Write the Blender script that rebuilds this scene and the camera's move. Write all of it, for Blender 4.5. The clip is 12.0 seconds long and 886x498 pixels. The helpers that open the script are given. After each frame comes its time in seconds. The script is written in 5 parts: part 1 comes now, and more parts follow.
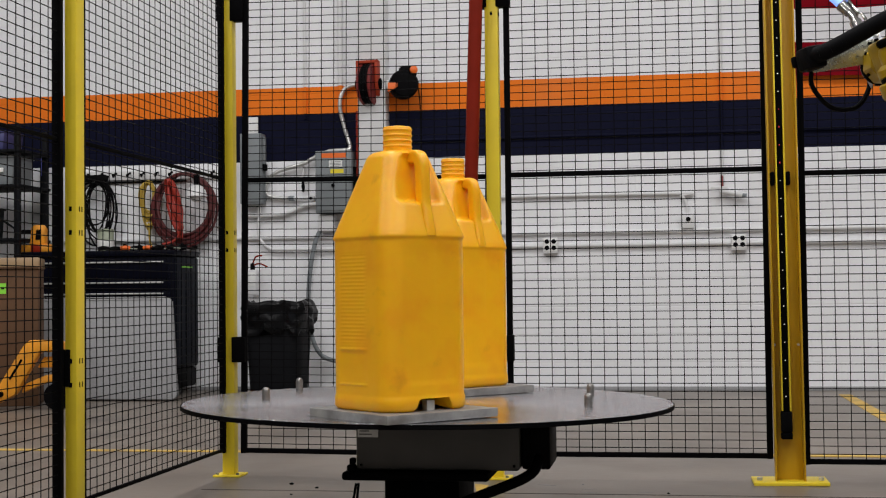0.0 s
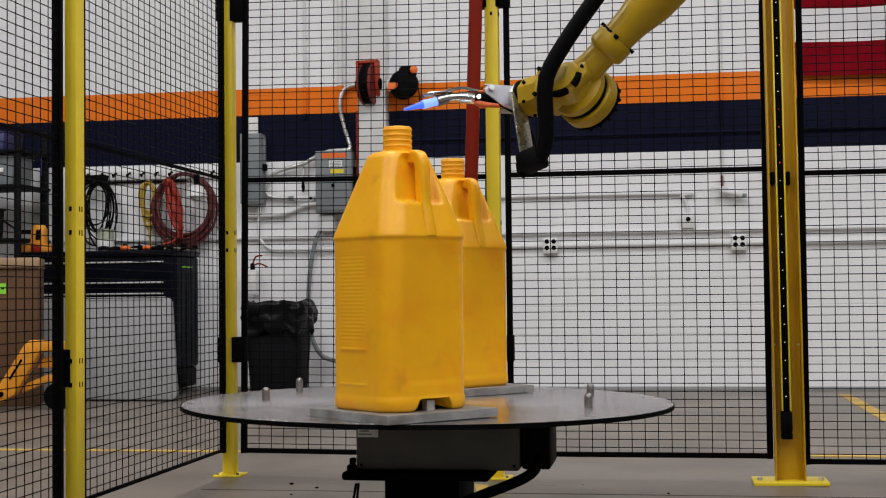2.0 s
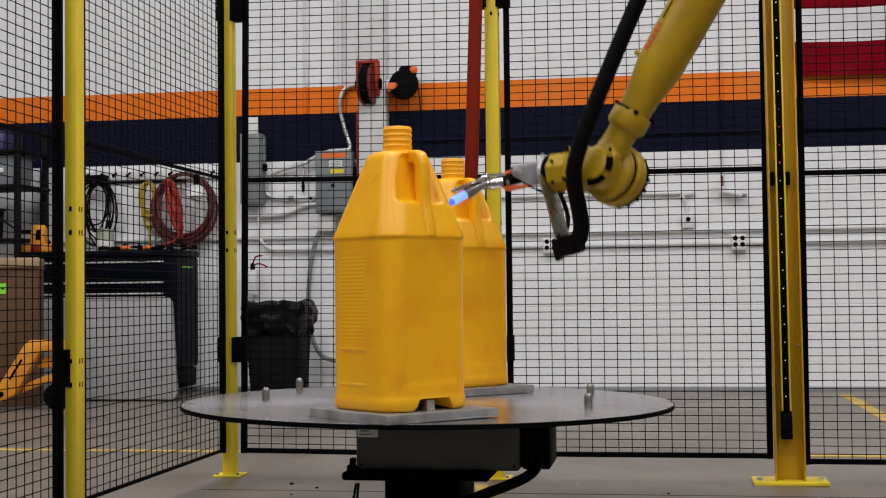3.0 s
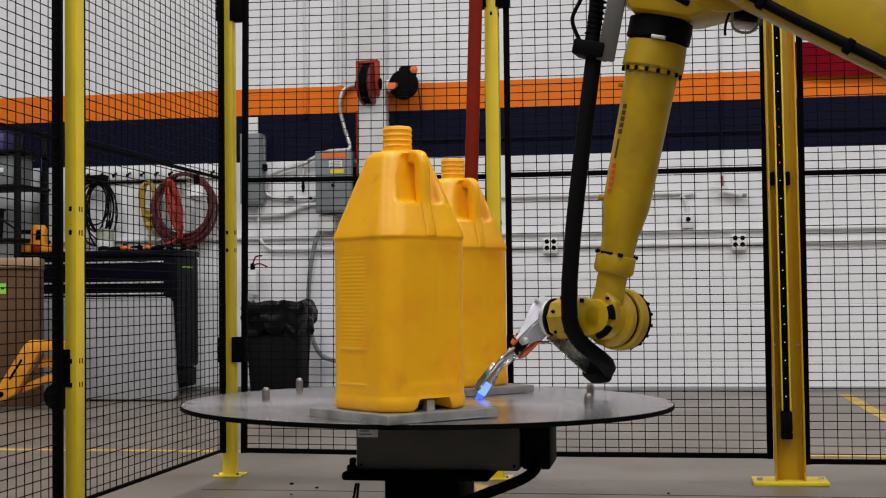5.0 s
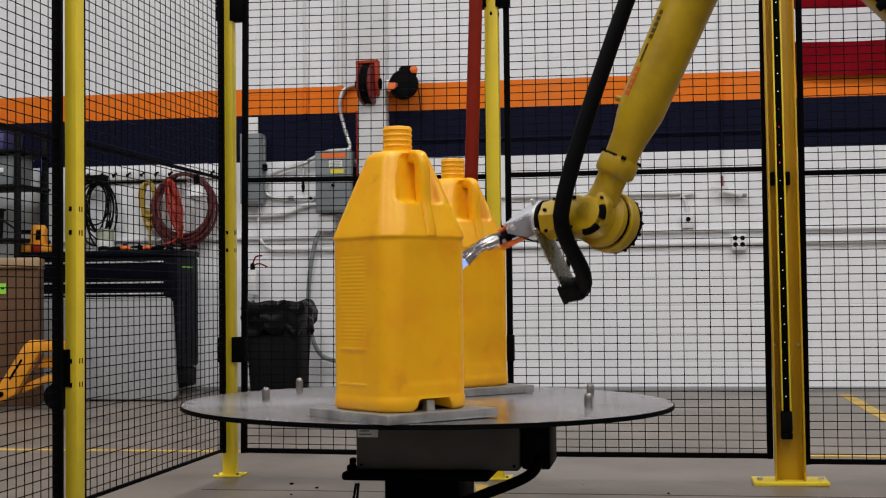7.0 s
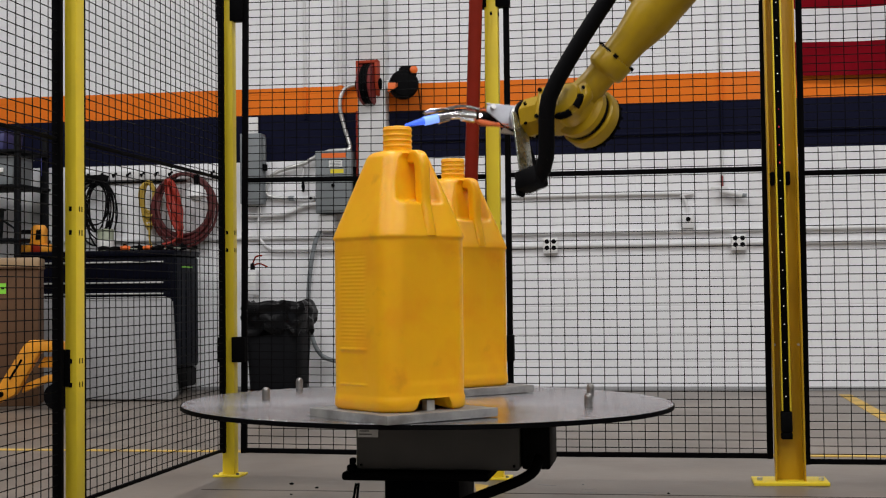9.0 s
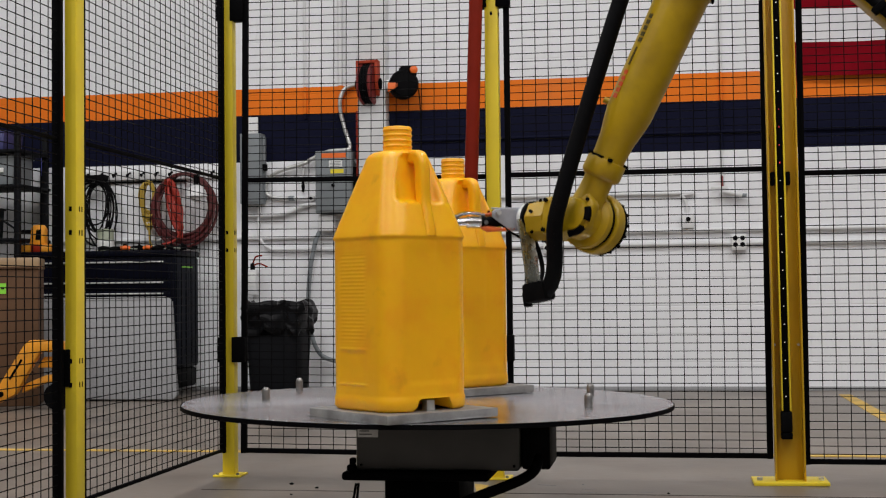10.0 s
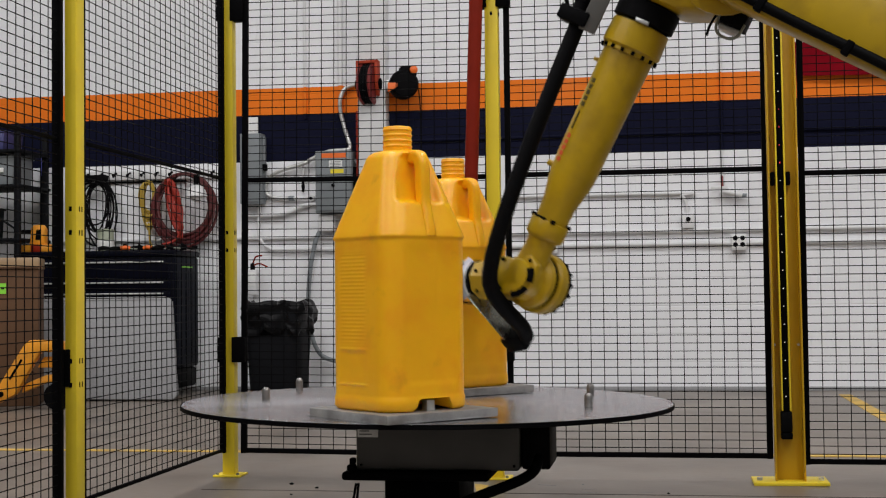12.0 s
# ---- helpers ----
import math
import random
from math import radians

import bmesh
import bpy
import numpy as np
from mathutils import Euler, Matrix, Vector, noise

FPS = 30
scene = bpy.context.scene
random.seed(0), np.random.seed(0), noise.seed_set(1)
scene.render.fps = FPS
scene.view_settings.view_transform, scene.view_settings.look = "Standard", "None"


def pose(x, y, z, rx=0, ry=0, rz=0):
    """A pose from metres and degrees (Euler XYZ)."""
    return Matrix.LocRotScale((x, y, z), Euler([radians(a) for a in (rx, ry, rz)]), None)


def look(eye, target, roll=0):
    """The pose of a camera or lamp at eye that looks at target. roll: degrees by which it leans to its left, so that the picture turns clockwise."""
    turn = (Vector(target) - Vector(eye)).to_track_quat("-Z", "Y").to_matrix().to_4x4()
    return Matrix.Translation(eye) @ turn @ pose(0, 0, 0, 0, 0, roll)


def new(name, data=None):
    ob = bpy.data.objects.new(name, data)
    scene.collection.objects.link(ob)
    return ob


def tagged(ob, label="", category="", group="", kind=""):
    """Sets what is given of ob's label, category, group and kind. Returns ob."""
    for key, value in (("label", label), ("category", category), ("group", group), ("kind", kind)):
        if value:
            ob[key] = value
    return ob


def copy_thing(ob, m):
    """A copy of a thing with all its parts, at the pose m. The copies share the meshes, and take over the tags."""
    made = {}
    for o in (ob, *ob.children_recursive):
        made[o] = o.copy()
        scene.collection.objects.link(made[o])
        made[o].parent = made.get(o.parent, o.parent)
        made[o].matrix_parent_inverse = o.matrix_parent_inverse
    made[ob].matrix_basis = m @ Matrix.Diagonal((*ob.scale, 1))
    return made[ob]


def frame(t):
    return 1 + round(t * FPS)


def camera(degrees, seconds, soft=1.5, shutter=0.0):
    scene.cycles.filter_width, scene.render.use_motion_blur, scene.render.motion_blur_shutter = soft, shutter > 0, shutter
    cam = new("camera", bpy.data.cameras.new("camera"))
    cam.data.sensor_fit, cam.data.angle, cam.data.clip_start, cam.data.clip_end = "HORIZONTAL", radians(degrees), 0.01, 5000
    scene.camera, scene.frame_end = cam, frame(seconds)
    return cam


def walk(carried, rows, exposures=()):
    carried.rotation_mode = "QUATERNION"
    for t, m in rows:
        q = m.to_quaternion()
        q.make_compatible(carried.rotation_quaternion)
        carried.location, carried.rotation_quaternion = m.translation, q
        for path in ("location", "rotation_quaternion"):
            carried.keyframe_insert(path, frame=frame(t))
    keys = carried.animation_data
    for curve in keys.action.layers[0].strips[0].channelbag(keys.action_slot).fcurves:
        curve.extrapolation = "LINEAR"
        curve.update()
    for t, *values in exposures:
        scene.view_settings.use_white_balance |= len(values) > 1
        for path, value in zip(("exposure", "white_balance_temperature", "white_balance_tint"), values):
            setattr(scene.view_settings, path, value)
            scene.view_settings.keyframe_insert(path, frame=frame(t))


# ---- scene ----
# ---------------- camera: it stands still ----------------
cam = camera(35.9, 12.0, soft=1.15, shutter=0.5)
EYE = Vector((0.0, 0.0, 0.71))
YAW, PITCH = radians(9.2), radians(1.9)
AIM = EYE + Vector((-math.sin(YAW) * math.cos(PITCH), math.cos(YAW) * math.cos(PITCH), math.sin(PITCH)))
STAND = look(EYE, AIM, -0.63)
walk(cam, [(0.0, STAND), (12.0, STAND)], exposures=[(0.0, 0.0), (12.0, 0.0)])

# ---------------- world and hall lights ----------------
world = bpy.data.worlds.new("hall_air")
scene.world = world
world.use_nodes = True
world.node_tree.nodes["Background"].inputs[0].default_value = (0.75, 0.85, 1.0, 1)
world.node_tree.nodes["Background"].inputs[1].default_value = 0.0

LAMP_W = 119.0
for lx in (-6.0, -2.0, 2.0, 6.0):
    for ly in (-3.2, 1.2, 5.7):
        lamp = bpy.data.lights.new("high_bay_light", "AREA")
        lamp.shape, lamp.size, lamp.size_y = "RECTANGLE", 0.5, 1.6
        lamp.energy, lamp.color = LAMP_W, (1.0, 0.985, 0.99)
        new("high_bay_light", lamp).matrix_world = pose(lx, ly, 6.6)


# ---------------- materials ----------------
def mat(name, color, rough=0.5, metal=0.0, vary=0.12, scale=6.0, bump=0.0, bump_scale=60.0, dirt=0.0, dirt_color=(0.05, 0.04, 0.03), dirt_scale=2.0, coat=0.0, sss=0.0, spec=0.5, stretch=None):
    m = bpy.data.materials.new(name)
    m.use_nodes = True
    nt = m.node_tree
    bs = nt.nodes["Principled BSDF"]
    bs.inputs["Metallic"].default_value = metal
    bs.inputs["Coat Weight"].default_value = coat
    bs.inputs["Specular IOR Level"].default_value = spec
    tc = nt.nodes.new("ShaderNodeTexCoord")
    src = tc.outputs["Object"]
    if stretch:
        mp = nt.nodes.new("ShaderNodeMapping")
        mp.inputs["Scale"].default_value = stretch
        nt.links.new(src, mp.inputs[0])
        src = mp.outputs[0]

    def noise_at(s, detail=5):
        n = nt.nodes.new("ShaderNodeTexNoise")
        n.inputs["Scale"].default_value, n.inputs["Detail"].default_value = s, detail
        nt.links.new(src, n.inputs["Vector"])
        return n.outputs["Fac"]

    ramp = nt.nodes.new("ShaderNodeMapRange")
    ramp.inputs[1].default_value, ramp.inputs[2].default_value = 0.3, 0.7
    ramp.inputs[3].default_value, ramp.inputs[4].default_value = 1 - vary, 1 + vary
    nt.links.new(noise_at(scale), ramp.inputs[0])
    mul = nt.nodes.new("ShaderNodeVectorMath")
    mul.operation = "SCALE"
    mul.inputs[0].default_value = color
    nt.links.new(ramp.outputs[0], mul.inputs["Scale"])
    out = mul.outputs[0]
    if dirt:
        dr = nt.nodes.new("ShaderNodeMapRange")
        dr.inputs[1].default_value, dr.inputs[2].default_value = 0.5, 0.72
        dr.inputs[3].default_value, dr.inputs[4].default_value = 0.0, dirt
        nt.links.new(noise_at(dirt_scale, 8), dr.inputs[0])
        mx = nt.nodes.new("ShaderNodeMix")
        mx.data_type = "RGBA"
        mx.inputs["B"].default_value = (*dirt_color, 1)
        nt.links.new(dr.outputs[0], mx.inputs["Factor"])
        nt.links.new(out, mx.inputs["A"])
        out = mx.outputs["Result"]
    nt.links.new(out, bs.inputs["Base Color"])
    rr = nt.nodes.new("ShaderNodeMapRange")
    rr.inputs[3].default_value, rr.inputs[4].default_value = max(0.02, rough - 0.08), min(1.0, rough + 0.08)
    nt.links.new(noise_at(scale * 3.1), rr.inputs[0])
    nt.links.new(rr.outputs[0], bs.inputs["Roughness"])
    if bump:
        bp = nt.nodes.new("ShaderNodeBump")
        bp.inputs["Strength"].default_value, bp.inputs["Distance"].default_value = bump, 0.004
        nt.links.new(noise_at(bump_scale), bp.inputs["Height"])
        nt.links.new(bp.outputs[0], bs.inputs["Normal"])
    if sss:
        bs.inputs["Subsurface Weight"].default_value = sss
        bs.inputs["Subsurface Radius"].default_value = (1.0, 0.5, 0.1)
        bs.inputs["Subsurface Scale"].default_value = 0.02
    return m


def glow(name, color, strength):
    m = bpy.data.materials.new(name)
    m.use_nodes = True
    bs = m.node_tree.nodes["Principled BSDF"]
    bs.inputs["Base Color"].default_value = (*color, 1)
    bs.inputs["Emission Color"].default_value = (*color, 1)
    bs.inputs["Emission Strength"].default_value = strength
    return m


def block_wall(name, color, rough=0.6):
    """Painted concrete block: faint courses in relief."""
    m = mat(name, color, rough, vary=0.03, scale=1.3, dirt=0.10, dirt_color=(0.35, 0.34, 0.32) if color[0] > 0.5 else (0.02, 0.02, 0.03), dirt_scale=0.9)
    nt = m.node_tree
    bs = nt.nodes["Principled BSDF"]
    bs.inputs["Specular IOR Level"].default_value = 0.06
    tc = nt.nodes.new("ShaderNodeTexCoord")
    mp = nt.nodes.new("ShaderNodeMapping")
    mp.inputs["Rotation"].default_value = (radians(90), 0, 0)
    br = nt.nodes.new("ShaderNodeTexBrick")
    br.inputs["Scale"].default_value = 1.0
    br.inputs["Brick Width"].default_value, br.inputs["Row Height"].default_value = 0.406, 0.203
    br.inputs["Mortar Size"].default_value, br.inputs["Mortar Smooth"].default_value = 0.006, 0.6
    br.inputs["Color1"].default_value = br.inputs["Color2"].default_value = (1, 1, 1, 1)
    br.inputs["Mortar"].default_value = (0, 0, 0, 1)
    nt.links.new(tc.outputs["Object"], mp.inputs[0])
    nt.links.new(mp.outputs[0], br.inputs["Vector"])
    ns = nt.nodes.new("ShaderNodeTexNoise")
    ns.inputs["Scale"].default_value = 45
    nt.links.new(tc.outputs["Object"], ns.inputs["Vector"])
    b1 = nt.nodes.new("ShaderNodeBump")
    b1.inputs["Strength"].default_value, b1.inputs["Distance"].default_value = 0.5, 0.005
    nt.links.new(br.outputs["Color"], b1.inputs["Height"])
    b2 = nt.nodes.new("ShaderNodeBump")
    b2.inputs["Strength"].default_value, b2.inputs["Distance"].default_value = 0.7, 0.004
    nt.links.new(ns.outputs["Fac"], b2.inputs["Height"])
    nt.links.new(b1.outputs[0], b2.inputs["Normal"])
    nt.links.new(b2.outputs[0], bs.inputs["Normal"])
    return m


M_WHITE = block_wall("white_wall_paint", (0.85, 0.85, 0.865))
M_ORANGE = block_wall("orange_wall_paint", (0.85, 0.20, 0.02))
M_NAVY = block_wall("navy_wall_paint", (0.006, 0.007, 0.022))
# unseen walls and ceiling: dark so that they bounce little light
M_FAR = mat("dark_unseen_wall", (0.22, 0.22, 0.22), 0.8, vary=0.1)
M_CEIL = mat("dark_unseen_ceiling", (0.15, 0.15, 0.155), 0.8, vary=0.05)
M_FLOOR = mat("sealed_concrete", (0.178, 0.150, 0.123), 0.40, vary=0.30, scale=0.9, bump=0.2, bump_scale=25, dirt=0.6, dirt_color=(0.100, 0.084, 0.072), dirt_scale=1.9)
M_JOINT = mat("dark_joint_filler", (0.075, 0.064, 0.055), 0.7, vary=0.4, scale=3)
M_LINE = mat("worn_floor_line_paint", (0.65, 0.42, 0.08), 0.6, vary=0.2, scale=5, dirt=0.6, dirt_color=(0.3, 0.25, 0.18), dirt_scale=7)
M_PLASTIC = mat("yellow_blow_moulded_plastic", (0.97, 0.470, 0.002), 0.38, vary=0.04, scale=5, bump=0.08, bump_scale=70, dirt=0.55, dirt_color=(0.90, 0.30, 0.001), dirt_scale=8, sss=0.25)
# brownish scuffs on the plastic
pl_nodes, pl_links = M_PLASTIC.node_tree.nodes, M_PLASTIC.node_tree.links
pl_bsdf = pl_nodes["Principled BSDF"]
scuff = pl_nodes.new("ShaderNodeTexNoise")
scuff.inputs["Scale"].default_value, scuff.inputs["Detail"].default_value = 13.0, 7.0
pl_coord = pl_nodes.new("ShaderNodeTexCoord")
pl_links.new(pl_coord.outputs["Object"], scuff.inputs["Vector"])
scuff_range = pl_nodes.new("ShaderNodeMapRange")
scuff_range.inputs[1].default_value, scuff_range.inputs[2].default_value = 0.63, 0.80
scuff_range.inputs[3].default_value, scuff_range.inputs[4].default_value = 0.0, 0.32
pl_links.new(scuff.outputs["Fac"], scuff_range.inputs[0])
scuff_mix = pl_nodes.new("ShaderNodeMix")
scuff_mix.data_type = "RGBA"
scuff_mix.inputs["B"].default_value = (0.34, 0.13, 0.004, 1)
pl_links.new(scuff_range.outputs[0], scuff_mix.inputs["Factor"])
pl_links.new(pl_bsdf.inputs["Base Color"].links[0].from_socket, scuff_mix.inputs["A"])
pl_links.new(scuff_mix.outputs["Result"], pl_bsdf.inputs["Base Color"])
M_POST = mat("yellow_powder_coat", (0.86, 0.66, 0.03), 0.42, vary=0.06, scale=4, dirt=0.12, dirt_color=(0.4, 0.28, 0.05), dirt_scale=9)
# amber paint, deepened for the shade inside the channel post
M_SAFE = mat("amber_powder_coat", (0.60, 0.355, 0.010), 0.42, vary=0.08, scale=4, dirt=0.2, dirt_color=(0.4, 0.2, 0.02), dirt_scale=5)
M_BLACK = mat("black_powder_coat", (0.003, 0.003, 0.0035), 0.65, vary=0.15, spec=0.025)
M_RUBBER = mat("black_rubber", (0.0035, 0.0035, 0.004), 0.55, vary=0.2, scale=20, bump=0.2, bump_scale=150, spec=0.045)
M_WIRE = mat("black_coated_wire", (0.003, 0.003, 0.0035), 0.55, vary=0.1, spec=0.05)
M_STEELGREY = mat("dull_grey_steel", (0.23, 0.24, 0.20), 0.5, 0.3, vary=0.18, scale=12)
M_ROBOT = mat("robot_yellow_enamel", (0.415, 0.266, 0.004), 0.36, vary=0.12, scale=7, dirt=0.55, spec=0.4, dirt_color=(0.20, 0.115, 0.012), dirt_scale=9, bump=0.06, bump_scale=60)
M_STEEL = mat("brushed_steel_plate", (0.62, 0.62, 0.65), 0.24, 1.0, vary=0.35, scale=3.5, stretch=(1, 16, 1), bump=0.05, bump_scale=70)
# circular brushing of the turned disc
tangent = M_STEEL.node_tree.nodes.new("ShaderNodeTangent")
tangent.direction_type, tangent.axis = "RADIAL", "Z"
steel_bsdf = M_STEEL.node_tree.nodes["Principled BSDF"]
M_STEEL.node_tree.links.new(tangent.outputs[0], steel_bsdf.inputs["Tangent"])
steel_bsdf.inputs["Anisotropic"].default_value = 0.65
M_ALU = mat("machined_aluminium", (0.34, 0.335, 0.325), 0.5, 0.7, vary=0.30, scale=14, dirt=0.4, dirt_color=(0.16, 0.15, 0.14), dirt_scale=18)
M_PIN = mat("turned_steel_pin", (0.26, 0.25, 0.24), 0.42, 0.9, vary=0.25, scale=60)
M_CHROME = mat("polished_chrome", (0.52, 0.50, 0.48), 0.18, 1.0, vary=0.25, scale=40)
M_BRACKET = mat("pale_folded_aluminium", (0.44, 0.45, 0.49), 0.42, 0.55, vary=0.12, scale=18, dirt=0.25, dirt_color=(0.30, 0.30, 0.31), dirt_scale=30)
M_HPLATE = mat("smeared_bright_steel_plate", (0.42, 0.43, 0.37), 0.27, 0.9, vary=0.25, scale=16)
M_SCORCH = mat("heat_dulled_orange_plastic", (0.66, 0.12, 0.018), 0.5, vary=0.3, scale=40)
M_GALV = mat("galvanised_steel", (0.62, 0.62, 0.60), 0.4, 0.7, vary=0.2, scale=14)
M_DARKGREY = mat("dark_grey_machine_paint", (0.075, 0.072, 0.066), 0.5, vary=0.12, dirt=0.3, dirt_color=(0.10, 0.09, 0.08), dirt_scale=6)
M_BOXGREY = mat("grey_enclosure_paint", (0.20, 0.22, 0.23), 0.5, vary=0.08)
M_PIPE = mat("painted_conduit", (0.72, 0.72, 0.72), 0.45, vary=0.06)
M_RED = mat("red_enamel", (0.21, 0.014, 0.004), 0.5, vary=0.18, scale=8, spec=0.15)
M_REELRED = mat("orange_red_reel_enamel", (0.36, 0.045, 0.018), 0.5, vary=0.2, scale=14, spec=0.2)
M_DARKRED = mat("dark_red_hose", (0.20, 0.02, 0.018), 0.5, vary=0.2)
M_ORPLAS = mat("orange_plastic", (0.85, 0.16, 0.02), 0.45, vary=0.06)
M_CLOTHRED = mat("red_nylon_cloth", (0.19, 0.003, 0.009), 0.8, vary=0.16, scale=4, bump=0.2, spec=0.05)
M_CLOTHWHITE = mat("white_nylon_cloth", (0.75, 0.74, 0.76), 0.8, vary=0.06, scale=4, bump=0.2)
M_BAG = mat("black_bin_liner", (0.003, 0.003, 0.0035), 0.30, vary=0.2, spec=0.13, bump=0.9, bump_scale=18)
M_BIN = mat("dark_grey_bin_plastic", (0.0085, 0.009, 0.0105), 0.6, vary=0.1, bump=0.1, spec=0.07)
M_CART = mat("black_tool_cart_enamel", (0.0025, 0.003, 0.008), 0.42, vary=0.15, spec=0.05)
M_CARTSIDE = mat("dark_blue_grey_panel", (0.010, 0.012, 0.019), 0.55, vary=0.15, spec=0.06)
M_TABLE = mat("speckled_grey_plastic", (0.31, 0.31, 0.315), 0.6, vary=0.08, scale=40, bump=0.2)
M_CARD = mat("brown_cardboard", (0.105, 0.050, 0.021), 0.85, vary=0.12, scale=3, bump=0.1, bump_scale=20)
M_TAPE = mat("tan_packing_tape", (0.36, 0.24, 0.13), 0.4, vary=0.1)
M_JACK = mat("orange_yellow_lift_paint", (0.80, 0.32, 0.02), 0.4, vary=0.1, dirt=0.3, dirt_scale=8)
M_GREEN = mat("lime_label", (0.25, 0.7, 0.05), 0.6)
M_LABEL = mat("white_label", (0.8, 0.8, 0.78), 0.5, vary=0.03)
M_YELLABEL = mat("yellow_label", (0.8, 0.65, 0.03), 0.5, vary=0.03)
M_CORDY = mat("yellow_cord", (0.45, 0.30, 0.04), 0.6)
M_CORDR = mat("red_cord", (0.36, 0.028, 0.014), 0.55)
M_CORDM = mat("maroon_air_hose", (0.10, 0.015, 0.015), 0.5)
M_TUB = mat("greenish_clear_tub_plastic", (0.30, 0.33, 0.24), 0.4, vary=0.2, scale=20)
M_BLUE = mat("bright_blue_enamel", (0.07, 0.08, 0.36), 0.45)
M_BLUEBIN = mat("blue_violet_plastic", (0.05, 0.05, 0.16), 0.5)
M_MARK_RED = mat("red_marking", (0.55, 0.06, 0.01), 0.5)
M_MARK_DARK = mat("dark_marking", (0.06, 0.045, 0.01), 0.5)
M_LED = glow("white_led", (0.9, 0.9, 0.85), 0.45)
M_LEDR = glow("red_led", (1.0, 0.05, 0.08), 0.5)
M_FLAME = glow("blue_flame", (0.05, 0.14, 0.85), 0.9)
M_FLAME2 = glow("pale_blue_flame", (0.22, 0.38, 1.0), 0.95)


# ---------------- mesh helpers ----------------
def add_box(bm, x0, x1, y0, y1, z0, z1, bevel=0.0, m=None):
    r = bmesh.ops.create_cube(bm, size=1.0)
    vs = r["verts"]
    for v in vs:
        v.co = Vector(((x0 + x1) / 2 + v.co.x * (x1 - x0), (y0 + y1) / 2 + v.co.y * (y1 - y0), (z0 + z1) / 2 + v.co.z * (z1 - z0)))
    if m is not None:
        bmesh.ops.transform(bm, matrix=m, verts=vs)
    if bevel:
        es = list({e for v in vs for e in v.link_edges})
        bmesh.ops.bevel(bm, geom=es, offset=bevel, segments=2, affect="EDGES", profile=0.5)
    return bm


def box(x0, x1, y0, y1, z0, z1, bevel=0.0, m=None):
    return add_box(bmesh.new(), x0, x1, y0, y1, z0, z1, bevel, m)


def add_cyl(bm, a, b, r, r2=None, seg=20):
    a, b = Vector(a), Vector(b)
    d = b - a
    m = Matrix.Translation((a + b) / 2) @ d.to_track_quat("Z", "Y").to_matrix().to_4x4()
    bmesh.ops.create_cone(bm, cap_ends=True, segments=seg, radius1=r, radius2=r if r2 is None else r2, depth=d.length, matrix=m)
    return bm


def cyl(a, b, r, r2=None, seg=20):
    return add_cyl(bmesh.new(), a, b, r, r2, seg)


def add_tube(bm, pts, r, seg=10):
    """A round tube along a smooth line through pts."""
    P = smooth_line(pts)
    rings, side = [], None
    for i, p in enumerate(P):
        d = (P[min(i + 1, len(P) - 1)] - P[max(i - 1, 0)]).normalized()
        if side is None:
            side = d.orthogonal().normalized()
        side = (side - d * side.dot(d)).normalized()
        other = d.cross(side)
        rings.append([bm.verts.new(p + r * (math.cos(2 * math.pi * k / seg) * side + math.sin(2 * math.pi * k / seg) * other)) for k in range(seg)])
    for a, b in zip(rings, rings[1:]):
        for k in range(seg):
            bm.faces.new((a[k], a[(k + 1) % seg], b[(k + 1) % seg], b[k]))
    bm.faces.new(rings[0][::-1])
    bm.faces.new(rings[-1])
    return bm


def tube(pts, r, seg=10):
    return add_tube(bmesh.new(), pts, r, seg)


def smooth_line(pts, n=8):
    P = [Vector(p) for p in pts]
    if len(P) < 3:
        return P
    out = []
    for i in range(len(P) - 1):
        p0, p1, p2, p3 = P[max(i - 1, 0)], P[i], P[i + 1], P[min(i + 2, len(P) - 1)]
        for k in range(n):
            t = k / n
            out.append(0.5 * ((2 * p1) + (p2 - p0) * t + (2 * p0 - 5 * p1 + 4 * p2 - p3) * t * t + (3 * p1 - p0 - 3 * p2 + p3) * t ** 3))
    return out + [P[-1]]


def lathe(profile, seg=32, axis="Z"):
    """A turned solid: profile of (radius, height)."""
    bm = bmesh.new()
    rings = []
    for r, h in profile:
        rings.append([bm.verts.new((r * math.cos(2 * math.pi * k / seg), r * math.sin(2 * math.pi * k / seg), h)) for k in range(seg)])
    for a, b in zip(rings, rings[1:]):
        for k in range(seg):
            bm.faces.new((a[k], a[(k + 1) % seg], b[(k + 1) % seg], b[k]))
    bm.faces.new(rings[0][::-1])
    bm.faces.new(rings[-1])
    if axis == "X":
        bmesh.ops.rotate(bm, verts=bm.verts, matrix=Matrix.Rotation(radians(90), 3, "Y"))
    if axis == "Y":
        bmesh.ops.rotate(bm, verts=bm.verts, matrix=Matrix.Rotation(radians(-90), 3, "X"))
    return bm


def outline(points, y0, y1, bevel=0.0):
    """A plate cut to an outline of (x, z), from y0 to y1."""
    bm = bmesh.new()
    a = [bm.verts.new((x, y0, z)) for x, z in points]
    b = [bm.verts.new((x, y1, z)) for x, z in points]
    n = len(points)
    for k in range(n):
        bm.faces.new((a[k], a[(k + 1) % n], b[(k + 1) % n], b[k]))
    bm.faces.new(a[::-1])
    bm.faces.new(b)
    bmesh.ops.recalc_face_normals(bm, faces=bm.faces)
    if bevel:
        bmesh.ops.bevel(bm, geom=list(bm.edges), offset=bevel, segments=2, affect="EDGES", profile=0.5)
    return bm


